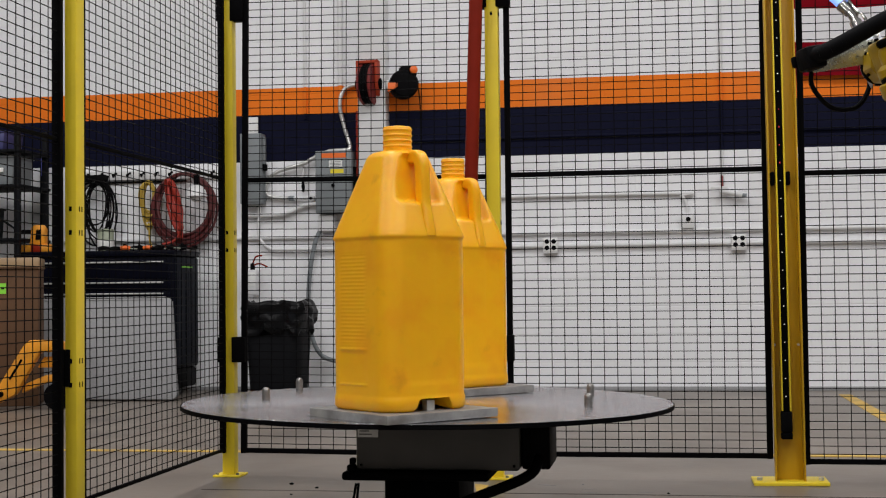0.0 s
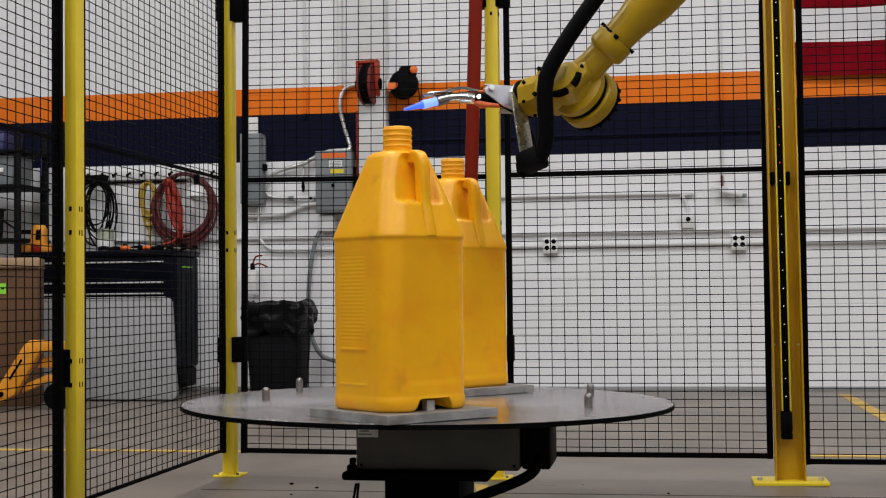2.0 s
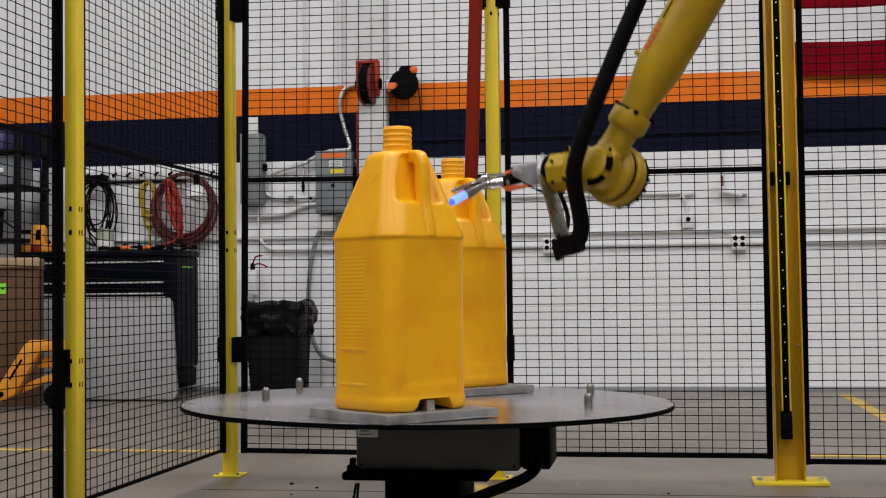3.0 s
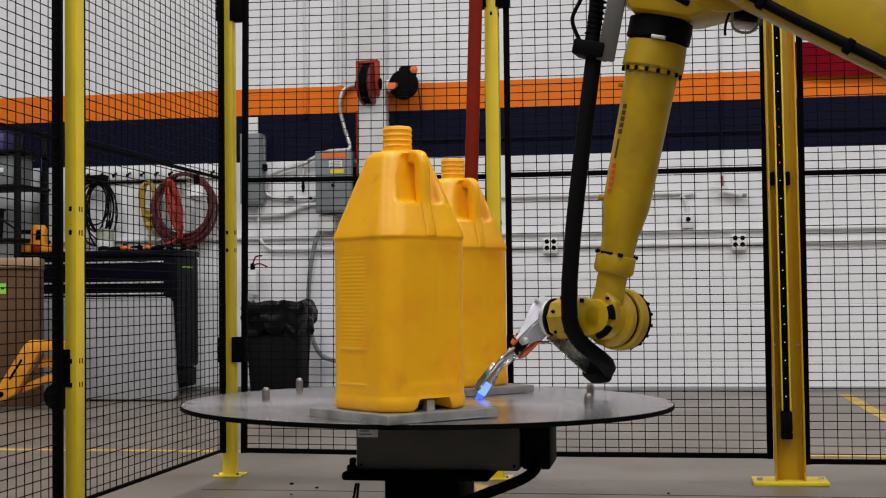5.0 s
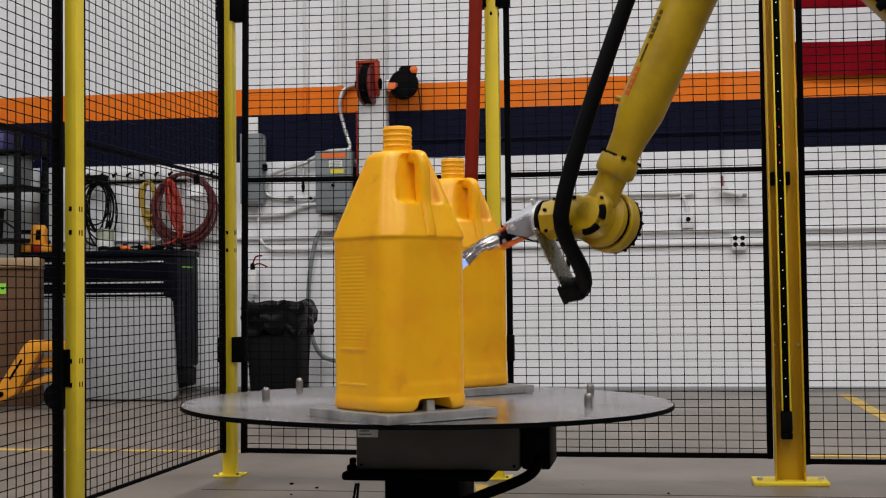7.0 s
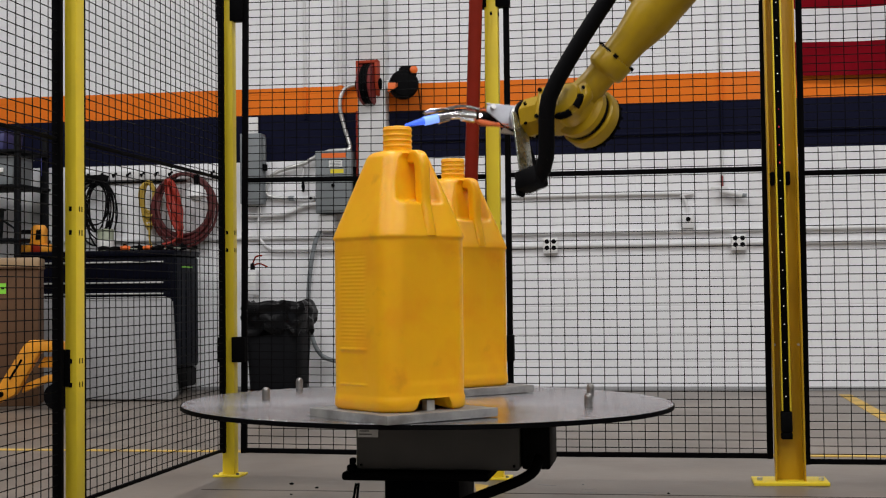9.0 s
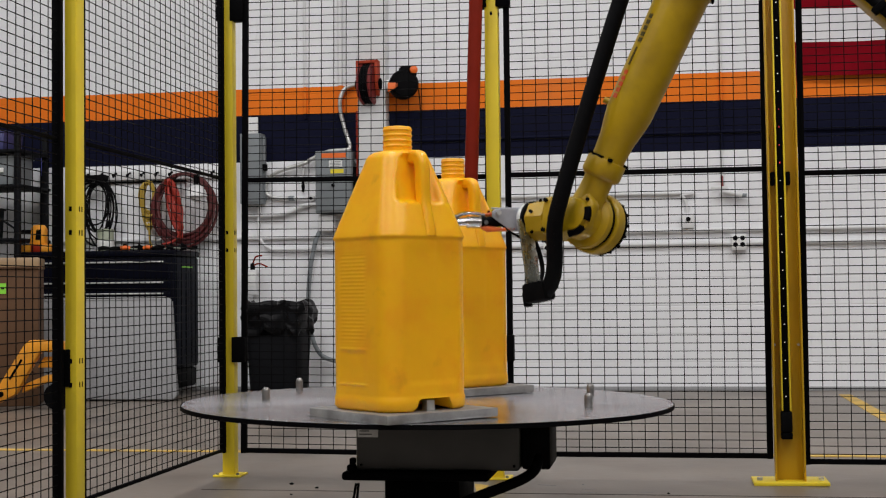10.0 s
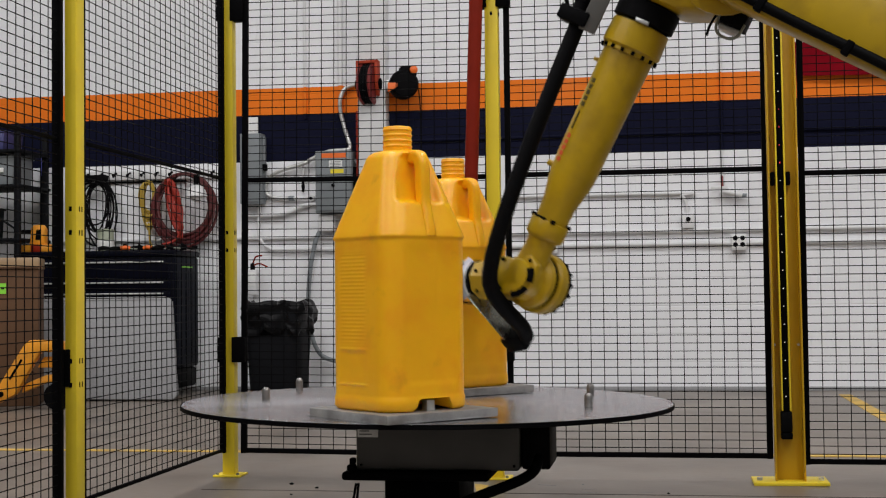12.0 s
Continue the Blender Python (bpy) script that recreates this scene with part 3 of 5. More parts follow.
def turntable():
    ob = thing("turntable", pose(TC.x, TC.y, 0, 0, 0.0, 0), "round brushed steel turntable on a dark grey indexing drive", "turntable")
    top = part("table_top", lathe([(RT - 0.002, -0.012), (RT, -0.010), (RT, -0.002), (RT - 0.002, 0.0)], 128), M_STEEL, ob, "brushed steel disc")
    top.matrix_local = pose(0, 0, TC.z, 0, 0.55, 0)
    part("rim", lathe([(RT - 0.001, -0.0130), (RT + 0.0016, -0.0118), (RT + 0.0016, -0.0010), (RT - 0.0005, -0.0004)], 128), M_BLACK, ob, "dark edge").matrix_local = pose(0, 0, TC.z, 0, 0.55, 0)
    part("drive_housing", box(-0.172, 0.286, -0.19, 0.22, 0.224, 0.372, 0.008), M_DARKGREY, ob, "grey drive housing")
    part("rating_plate", box(-0.166, -0.108, -0.1935, -0.1905, 0.315, 0.352), M_GALV, ob)
    for k in range(3):
        part("plate_bar", box(-0.161, -0.125 - 0.008 * k, -0.1952, -0.1937, 0.322 + 0.009 * k, 0.325 + 0.009 * k), M_DARKGREY, ob)
    part("hub", cyl((0, 0, 0.37), (0, 0, 0.389), 0.16, seg=40), M_BLACK, ob)
    part("gearbox", box(0.289, 0.368, -0.16, 0.06, 0.225, 0.37, 0.008), M_RUBBER, ob, "black motor box")
    part("base_flange", box(-0.205, 0.205, -0.23, 0.24, 0.199, 0.2225, 0.008), M_BLACK, ob, "black base flange")
    part("foot_block", box(-0.195, -0.174, -0.21, -0.17, 0.223, 0.24, 0.005), M_BLACK, ob)
    part("pedestal", box(-0.10, 0.112, -0.15, 0.15, 0.01, 0.198, 0.006), M_BLACK, ob, "black pedestal")
    part("pedestal_plate", box(-0.16, 0.22, -0.2, 0.22, 0.0, 0.0098, 0.002), M_BLACK, ob)
    part("power_cable", tube([(0.335, -0.150, 0.26), (0.326, -0.175, 0.228), (0.297, -0.195, 0.206), (0.240, -0.205, 0.182), (0.160, -0.215, 0.152), (0.05, -0.22, 0.10), (-0.02, -0.21, 0.022)], 0.015), M_RUBBER, ob)
    part("thin_cable", tube([(-0.170, -0.20, 0.188), (-0.176, -0.205, 0.15), (-0.190, -0.21, 0.10), (-0.185, -0.21, 0.05), (-0.155, -0.2, 0.014)], 0.004, 6), M_RUBBER, ob)
    part("thin_cable", tube([(-0.164, -0.195, 0.188), (-0.168, -0.20, 0.14), (-0.172, -0.205, 0.08), (-0.165, -0.2, 0.04), (-0.150, -0.19, 0.014)], 0.004, 6), M_RUBBER, ob)
    part("wire_stub", tube([(-0.168, -0.17, 0.355), (-0.178, -0.185, 0.365), (-0.186, -0.18, 0.375), (-0.195, -0.15, 0.382)], 0.004, 6), M_RUBBER, ob)
    part("flange_lug", box(-0.188, -0.1725, -0.205, -0.18, 0.2405, 0.258, 0.004), M_BLACK, ob)
    for cx in (-0.157, 0.271):
        for cz in (0.238, 0.357):
            part("housing_screw", cyl((cx, -0.1925, cz), (cx, -0.189, cz), 0.004, seg=8), M_BLACK, ob)
    return ob


turntable()
PIN = lathe([(0.011, 0.0), (0.0115, 0.002), (0.0115, 0.028), (0.009, 0.035), (0.004, 0.038)], 18)
pin0 = single("locating_pin", PIN, M_PIN, "short round steel locating pin standing on the turntable", "pin", pose(-1.166, 3.906, TC.z + 0.0045), "turntable pins")
for px, py in ((-1.185, 4.35), (-0.214, 3.80), (-0.23, 4.20)):
    copy_thing(pin0, pose(px, py, TC.z - (px - TC.x) * 0.0096))
PLATE_T = 0.022
BYAW = 49
for px, py, s in ((-0.665, 3.44, 0.172), (-0.655, 4.30, 0.172)):
    fx = thing("fixture_plate", pose(px, py, TC.z, 0, 0, BYAW - 2), "square machined aluminium fixture plate on the turntable", "fixture plate", "fixture plates")
    part("plate", box(-s, s, -s, s, 0.0, PLATE_T, 0.0015), M_ALU, fx)
    if py < 4:
        part("locator_block", box(-0.012, 0.012, -0.118, -0.095, PLATE_T, PLATE_T + 0.026, 0.001), M_GALV, fx, "pale locator block")


# ---------------- bottles ----------------
def squircle(a, half, r):
    """Distance from the axis to a square with rounded corners, in direction a."""
    c, s = abs(math.cos(a)), abs(math.sin(a))
    k = half - r
    best = half / max(c, s)
    x, y = best * c, best * s
    if x > k and y > k:
        bq = k * (c + s)
        best = bq + math.sqrt(max(bq * bq - (2 * k * k - r * r), 0))
    return best


def sm(a, b, x):
    t = min(1, max(0, (x - a) / (b - a)))
    return t * t * (3 - 2 * t)


def bottle_mesh(notch=True):
    """Local: z up from 0, handle towards -y, ribbed panel on -x."""
    half, seg = 0.1368, 120
    rows = [(0.0, half - 0.013, 0.055), (0.003, half - 0.006, 0.055), (0.010, half - 0.0025, 0.055), (0.030, half - 0.0025, 0.055), (0.036, half - 0.0040, 0.055)]
    z = 0.040
    while z < 0.422:
        rows.append((z, half - 0.0045, 0.055))
        z += 0.0024
    rows += [(0.428, half - 0.0043, 0.055), (0.431, half - 0.0018, 0.055), (0.435, half - 0.0018, 0.055), (0.440, half - 0.0035, 0.055)]
    for i in range(1, 46):
        t = i / 45
        zz = 0.440 + 0.196 * t
        hf = half - 0.003 - (half - 0.003 - 0.072) * t ** 1.02
        rows.append((zz, hf, 0.055 - 0.003 * t))
    rows += [(0.645, 0.067, 0.05), (0.651, 0.059, 0.05), (0.654, 0.048, 0.046)]
    bm = bmesh.new()
    rings = []
    for z, hf, r in rows:
        ring = []
        for k in range(seg):
            a = 2 * math.pi * k / seg
            d = squircle(a, hf, min(r, hf - 0.002))
            x, y = d * math.cos(a), d * math.sin(a)
            # ribs and label frames on the -x face
            if x < -hf + 0.03 and abs(y - 0.02) < 0.07 and 0.05 < z < 0.42:
                e = 1 - sm(0.050, 0.058, abs(y - 0.02))
                if 0.165 < z < 0.395:
                    x += 0.0009 * e * (0.5 + 0.5 * math.cos(2 * math.pi * (z - 0.165) / 0.0096))
                elif 0.150 < z < 0.157 or 0.062 < z < 0.068:
                    x -= 0.0022 * e
                elif 0.068 < z < 0.145:
                    x += 0.0008 * e
            # shallow panel with a crease on the -y face
            if y < -hf + 0.03 and 0.06 < z < 0.42 and abs(x) < 0.09:
                y += 0.0018 * (1 - sm(0.072, 0.086, abs(x))) * (1 - sm(0.39, 0.42, z)) * sm(0.06, 0.08, z)
                y += 0.0012 * math.exp(-((x - 0.02) / 0.004) ** 2) * sm(0.2, 0.26, z)
            # grip hollows beside the handle
            if z > 0.46:
                dep = sm(0.515, 0.527, z) * (1 - sm(0.632, 0.648, z))
                lat = (1 - (sm(0.062, 0.092, -x) if x < 0 else sm(0.044, 0.066, x))) if y < 0 else 0
                lim = -0.090 + 0.027 * (z - 0.52) / 0.12 + 0.008 * (1 - sm(0.0, 0.06, abs(x)))
                if y < lim:
                    y = y + (lim - y) * dep * lat
            # notch at the foot of the -y face
            zz = z
            if notch and z < 0.034 and y < -0.09:
                zz = max(z, 0.032 * (1 - sm(0.046, 0.062, abs(x - 0.006))))
            ring.append(bm.verts.new((x, y, zz)))
        rings.append(ring)
    # neck: threads on a tapering tube
    neck = [(0.654, 0.0375), (0.662, 0.0365)]
    for i in range(1, 40):
        t = i / 40
        zz = 0.664 + 0.050 * t
        neck.append((zz, 0.0362 + 0.0018 * max(0, math.sin(2 * math.pi * t * 3.6))))
    neck += [(0.716, 0.0362), (0.718, 0.0345), (0.718, 0.031), (0.69, 0.030)]
    for z, r in neck:
        rings.append([bm.verts.new((r * math.cos(2 * math.pi * k / seg), r * math.sin(2 * math.pi * k / seg), z)) for k in range(seg)])
    for a, b in zip(rings, rings[1:]):
        for k in range(seg):
            bm.faces.new((a[k], a[(k + 1) % seg], b[(k + 1) % seg], b[k]))
    c = bm.verts.new((0, 0, 0.03))
    for k in range(seg):
        bm.faces.new((rings[0][(k + 1) % seg], rings[0][k], c))
    bm.faces.new(rings[-1])
    return bm


def handle_mesh():
    """A moulded grip bar from the plateau down to the shoulder."""
    bm = bmesh.new()
    path = [(-0.040, 0.634), (-0.070, 0.636), (-0.090, 0.631), (-0.0985, 0.612), (-0.1010, 0.57), (-0.1030, 0.52), (-0.1115, 0.48), (-0.1180, 0.450), (-0.1205, 0.433)]
    P = smooth_line([(0, y, z) for y, z in path], 6)
    rings = []
    for i, p in enumerate(P):
        d = (P[min(i + 1, len(P) - 1)] - P[max(i - 1, 0)]).normalized()
        n = Vector((1, 0, 0)).cross(d)
        t = i / (len(P) - 1)
        wx = 0.0150 + 0.003 * sm(0.6, 1.0, t)
        wn = 0.0175
        ring = []
        for k in range(20):
            a = 2 * math.pi * k / 20
            cx, cn = math.cos(a), math.sin(a)
            q = (abs(cx) ** 5 + abs(cn) ** 5) ** (-1 / 5)
            ring.append(bm.verts.new(p + Vector((wx * q * cx, 0, 0)) + n * (wn * q * cn)))
        rings.append(ring)
    for a, b in zip(rings, rings[1:]):
        for k in range(20):
            bm.faces.new((a[k], a[(k + 1) % 20], b[(k + 1) % 20], b[k]))
    bm.faces.new(rings[0][::-1])
    bm.faces.new(rings[-1])
    return bm


bottle = thing("plastic_jug", pose(-0.672, 3.436, TC.z + PLATE_T, 0, 0, BYAW), "tall yellow square plastic jug with moulded handle, uncapped", "jug", "jugs on the turntable")
part("body", bottle_mesh(), M_PLASTIC, bottle, smooth=60)
part("handle", handle_mesh(), M_PLASTIC, bottle, smooth=60)
second = copy_thing(bottle, pose(-0.661, 4.295, TC.z + PLATE_T, 0, 0, BYAW + 1))
for child in second.children:
    if child.name.startswith("body"):
        child.data = mesh_of("body", bottle_mesh(False), M_PLASTIC, 60)


# ---------------- flame-treating robot ----------------
ROBOT = pose(1.045, 3.758, 0, 0, 0, 180 - 8.33)
A1, J2Z, L_UP, OFF, L_FORE = 0.15, 1.087, 0.87, 0.17, 1.016
FLANGE = 0.189
# seconds, wrist reach and height in metres, downward tilt, roll and sideways swing of the tool in degrees
ARM = (
    (0, 0.403, 1.343, 0, -80, 70),
    (0.5, 0.406, 1.343, 0, -80, 70),
    (0.7, 0.461, 1.344, 0, -76, 66),
    (0.8, 0.549, 1.346, 0, -67, 57),
    (0.9, 0.680, 1.360, 0, -57, 43),
    (1, 0.836, 1.361, 0, -45, 33),
    (1.1, 0.985, 1.356, 1, -35, 27),
    (1.2, 1.123, 1.345, 3, -26, 23),
    (1.3, 1.224, 1.328, 6, -20, 23),
    (1.4, 1.285, 1.316, 8, -17, 23),
    (1.5, 1.310, 1.310, 8, -15, 23),
    (2, 1.312, 1.311, 8, -8, 23),
    (2.5, 1.324, 1.300, 8, 26, 23),
    (2.65, 1.311, 1.266, 8, 30, 23),
    (2.8, 1.267, 1.194, 8, 25, 23),
    (3, 1.230, 1.067, 1, 12, 23),
    (3.2, 1.197, 0.957, 1, 6, 23),
    (3.7, 1.195, 0.790, 1, 20, 23),
    (4.3, 1.203, 0.666, 1, 45, 23),
    (4.8, 1.220, 0.646, 1, 54, 23),
    (5, 1.230, 0.639, 1, 55, 23),
    (5.5, 1.287, 0.636, 1, 55, 23),
    (6, 1.287, 0.677, 1, 52, 23),
    (6.5, 1.270, 0.800, 1, 40, 23),
    (7, 1.252, 0.929, 1, 29, 23),
    (7.2, 1.247, 0.984, 1, 25, 23),
    (8, 1.256, 1.203, 1, -2, 23),
    (8.8, 1.286, 1.295, 7, -11, 23),
    (9, 1.308, 1.250, 8, -11, 23),
    (9.5, 1.314, 1.086, 4, -1, 23),
    (10, 1.294, 0.926, 1, 0, 23),
    (10.5, 1.291, 0.812, 1, 10, 23),
    (11, 1.309, 0.732, 1, 27, 23),
    (11.5, 1.343, 0.646, 1, 52, 23),
    (11.75, 1.370, 0.655, 1, 52, 23),
    (12, 1.463, 0.755, 1, 46, 23),
)


def curve_at(t, col):
    """A smooth curve without overshoot through one column of ARM."""
    T = [row[0] for row in ARM]
    V = [row[col] for row in ARM]
    n = len(T)
    h = [T[i + 1] - T[i] for i in range(n - 1)]
    d = [(V[i + 1] - V[i]) / h[i] for i in range(n - 1)]

    def slope(i):
        if i == 0 or i == n - 1:
            return d[0] if i == 0 else d[-1]
        if d[i - 1] * d[i] <= 0:
            return 0.0
        w1, w2 = 2 * h[i] + h[i - 1], h[i] + 2 * h[i - 1]
        return (w1 + w2) / (w1 / d[i - 1] + w2 / d[i])

    i = max(k for k in range(n - 1) if T[k] <= t or k == 0)
    u = min(1.0, max(0.0, (t - T[i]) / h[i]))
    return (V[i] * (1 + 2 * u) * (1 - u) ** 2 + slope(i) * h[i] * u * (1 - u) ** 2 + V[i + 1] * u * u * (3 - 2 * u) + slope(i + 1) * h[i] * u * u * (u - 1))


def arm_poses(t):
    """Upper arm, forearm, wrist and tool in the robot's space at t seconds."""
    r, z, tilt = (curve_at(t, c) for c in (1, 2, 3))
    dx, dz = r - A1, z - J2Z
    d, lf = math.hypot(dx, dz), math.hypot(OFF, L_FORE)
    th = math.atan2(dz, dx) + math.acos(max(-1, min(1, (L_UP ** 2 + d * d - lf * lf) / (2 * L_UP * d))))
    ex, ez = A1 + L_UP * math.cos(th), J2Z + L_UP * math.sin(th)
    phi = math.atan2(z - ez, r - ex) - math.atan2(OFF, L_FORE)
    roll = curve_at(t, 4)
    upper = pose(A1, 0, J2Z, 0, -math.degrees(th), 0)
    elbow_m = pose(r, 0, z, 0, -math.degrees(phi), 0)
    # the tool's axis swings away from the arm's plane; the bend axis stays square to it and to the forearm
    tx = (pose(0, 0, 0, 0, 0, -curve_at(t, 5)) @ pose(0, 0, 0, 0, tilt, 0)).to_3x3() @ Vector((1, 0, 0))
    fx = Vector((math.cos(phi), 0, math.sin(phi)))
    jy = tx.cross(fx)
    if jy.length < 0.2:
        jy = Vector((0, 1, 0))
    jy = jy.normalized()
    if jy.y < 0:
        jy = -jy
    at = Vector((r, 0, z))

    def framed(x, y):
        m = Matrix((x, y, x.cross(y))).transposed().to_4x4()
        m.translation = at
        return m

    fore = framed(fx, jy)
    wrist_m = framed((tx - jy * tx.dot(jy)).normalized(), jy)
    # the tool keeps upright before its roll
    up = (Vector((0, 0, 1)) - tx * tx.z).normalized() if abs(tilt) < 50 else wrist_m.to_3x3() @ Vector((0, 0, 1))
    tool_m = framed(tx, up.cross(tx).normalized())
    tool_m.translation = at + tx * FLANGE
    tool_m = tool_m @ pose(0, 0, 0, -roll, 0, 0)
    return upper, elbow_m, fore, wrist_m, tool_m


robot = thing("robot_arm", ROBOT, "yellow six-axis industrial robot arm carrying a gas torch", "robot arm")
# base, out of view beyond the right edge
base = part("base", lathe([(0.32, 0.0), (0.32, 0.03), (0.26, 0.05), (0.25, 0.62), (0.27, 0.64), (0.27, 0.66)], 36), M_BLACK, robot, "black riser")
part("turret", lathe([(0.25, 0.662), (0.26, 0.70), (0.24, 0.82), (0.20, 0.90)], 36), M_ROBOT, robot)
part("shoulder", box(0.0, 0.30, -0.14, 0.12, 0.84, 1.2, 0.04), M_ROBOT, robot)

upper_arm = part("upper_arm", outline([(-0.14, -0.07), (-0.06, -0.09), (0.10, -0.035), (0.35, -0.040), (0.80, -0.088), (0.93, -0.085), (0.98, 0.0), (0.93, 0.10), (0.80, 0.125), (0.4, 0.165), (0.0, 0.19), (-0.12, 0.14)], 0.125, 0.24, 0.014), M_ROBOT, robot)
part("cable_duct", tube([(0.05, 0.245, -0.035), (0.3, 0.248, -0.018), (0.6, 0.248, -0.044), (0.86, 0.244, -0.066), (0.93, 0.22, -0.10)], 0.014), M_RUBBER, upper_arm, "black cable along the arm")
for k in range(3):
    part("cable_clip", box(0.2 + 0.25 * k, 0.22 + 0.25 * k, 0.24, 0.268, -0.034 - 0.020 * k, 0.006 - 0.020 * k, 0.003), M_BLACK, upper_arm)
part("joint_cover", lathe([(0.11, 0.24), (0.11, 0.258), (0.09, 0.268)], 30, "Y"), M_ROBOT, upper_arm).location = (0.87, 0, 0)
part("joint_cover", lathe([(0.15, 0.24), (0.15, 0.26), (0.12, 0.27)], 30, "Y"), M_ROBOT, upper_arm)

# elbow: origin at the wrist centre, x along the forearm, z outwards
elbow = part("elbow", outline([(-0.862, -0.09), (-0.862, 0.085), (-0.92, 0.10), (-1.06, 0.10), (-1.17, 0.06), (-1.20, -0.10), (-1.18, -0.26), (-1.08, -0.30), (-0.97, -0.27), (-0.90, -0.18)], -0.115, 0.115, 0.02), M_ROBOT, robot)
part("black_band", lathe([(0.078, -0.861), (0.090, -0.856), (0.090, -0.802), (0.078, -0.797)], 40, "X"), M_RUBBER, elbow, "black sealed ring")
part("band_plate", box(-0.804, -0.794, 0.080, 0.0915, -0.035, 0.005, 0.001), M_GALV, elbow)
part("elbow_boss", lathe([(0.13, 0.112), (0.13, 0.128), (0.11, 0.134)], 32, "Y"), M_ROBOT, elbow).location = (-1.016, -0.01, -0.17)
for hx, hz, ang in ((-0.925, 0.03, 25), (-0.905, -0.06, 70)):
    part("vent_slot", box(-0.028, 0.028, 0.1145, 0.118, -0.009, 0.009, 0.003), M_BLACK, elbow).matrix_local = pose(hx, 0, hz, 0, ang, 0)
part("connector", box(-0.955, -0.885, -0.03, 0.06, -0.275, -0.195, 0.006), M_RUBBER, elbow, "black cable connector")
part("connector_cap", box(-0.885, -0.868, -0.02, 0.04, -0.265, -0.205, 0.004), M_GALV, elbow, "bright connector cap")
part("connector_clip", tube([(-0.90, 0.061, -0.20), (-0.865, 0.061, -0.205), (-0.850, 0.058, -0.222), (-0.850, 0.058, -0.252), (-0.865, 0.061, -0.27), (-0.90, 0.061, -0.275)], 0.004, 8), M_STEELGREY, elbow)
part("connector_wire", tube([(-0.92, 0.03, -0.195), (-0.89, 0.045, -0.188), (-0.86, 0.05, -0.186), (-0.835, 0.05, -0.190)], 0.004, 6), M_RUBBER, elbow)
# hose block beside the collar and its bracket
part("hose_block", box(-0.765, -0.722, -0.02, 0.075, 0.135, 0.225, 0.006), M_RUBBER, elbow, "black hose clamp")
part("hose_bracket", box(-0.95, -0.715, 0.058, 0.066, 0.10, 0.152, 0.003), M_DARKGREY, elbow, "grey steel bracket")
part("hose_bracket_foot", box(-0.95, -0.88, -0.03, 0.058, 0.088, 0.104, 0.002), M_GALV, elbow)
part("hose_upper", tube([(-0.76, 0.025, 0.182), (-0.87, 0.02, 0.19), (-1.02, 0.02, 0.215), (-1.2, 0.02, 0.2), (-1.3, 0.02, 0.05)], 0.021, 14), M_RUBBER, elbow, "black ribbed hose")
for k in range(7):
    part("hose_rib", lathe([(0.018, -0.003), (0.0235, -0.002), (0.0235, 0.002), (0.018, 0.003)], 16, "X"), M_BLACK, elbow).location = (-0.79 - 0.016 * k, 0.022, 0.185)
part("loose_wire", tube([(-0.765, 0.04, 0.215), (-0.82, 0.05, 0.245), (-0.89, 0.05, 0.23), (-0.97, 0.04, 0.23)], 0.006, 8), M_RUBBER, elbow)

# forearm: turns in the elbow about its own axis
fore_profile = [(0.074, -0.712), (0.0735, -0.68), (0.0715, -0.60), (0.069, -0.42), (0.067, -0.325), (0.062, -0.295), (0.052, -0.245), (0.0485, -0.20), (0.0485, -0.165)]
forearm = part("forearm", lathe(fore_profile, 40, "X"), M_ROBOT, robot)
part("collar", lathe([(0.070, -0.796), (0.084, -0.792), (0.087, -0.74), (0.087, -0.722), (0.080, -0.714), (0.080, -0.704), (0.07, -0.704)], 40, "X"), M_ROBOT, forearm)
for k in range(16):
    a = 2 * math.pi * k / 16
    part("collar_bolt", cyl((-0.714, 0.0825 * math.cos(a), 0.0825 * math.sin(a)), (-0.703, 0.0825 * math.cos(a), 0.0825 * math.sin(a)), 0.0048, seg=8), M_BLACK, forearm)
part("nipple", cyl((-0.335, 0.03, 0.055), (-0.335, 0.04, 0.072), 0.009, seg=10), M_ROBOT, forearm)
part("nipple", cyl((-0.66, 0.03, 0.062), (-0.66, 0.04, 0.078), 0.006, seg=10), M_ROBOT, forearm)
# neck flange with four screws
part("neck_flange", lathe([(0.048, -0.1815), (0.0565, -0.1805), (0.0575, -0.178), (0.0575, -0.138), (0.0555, -0.132), (0.046, -0.124)], 28, "X"), M_ROBOT, forearm)
for sy in (-1, 1):
    for sz in (-1, 1):
        part("neck_screw", cyl((-0.189, 0.039 * sy, 0.039 * sz), (-0.178, 0.039 * sy, 0.039 * sz), 0.0075, seg=8), M_BLACK, forearm)
part("neck_slot", box(-0.187, -0.1785, 0.044, 0.0560, -0.018, 0.018, 0.002), M_BLACK, forearm)
part("wrist_neck", lathe([(0.047, -0.137), (0.043, -0.125), (0.0425, -0.085), (0.046, -0.055), (0.050, -0.02), (0.04, 0.0)], 28, "X"), M_ROBOT, forearm)
part("wrist_hub", lathe([(0.054, -0.052), (0.063, -0.046), (0.064, 0.020), (0.058, 0.034), (0.045, 0.038)], 36, "Y"), M_ROBOT, forearm)
part("hub_cover", outline([(-0.075, -0.022), (-0.055, -0.055), (0.01, -0.066), (0.04, -0.050), (0.03, -0.030), (-0.03, -0.012), (-0.06, 0.0)], 0.012, 0.046, 0.007), M_ROBOT, forearm)
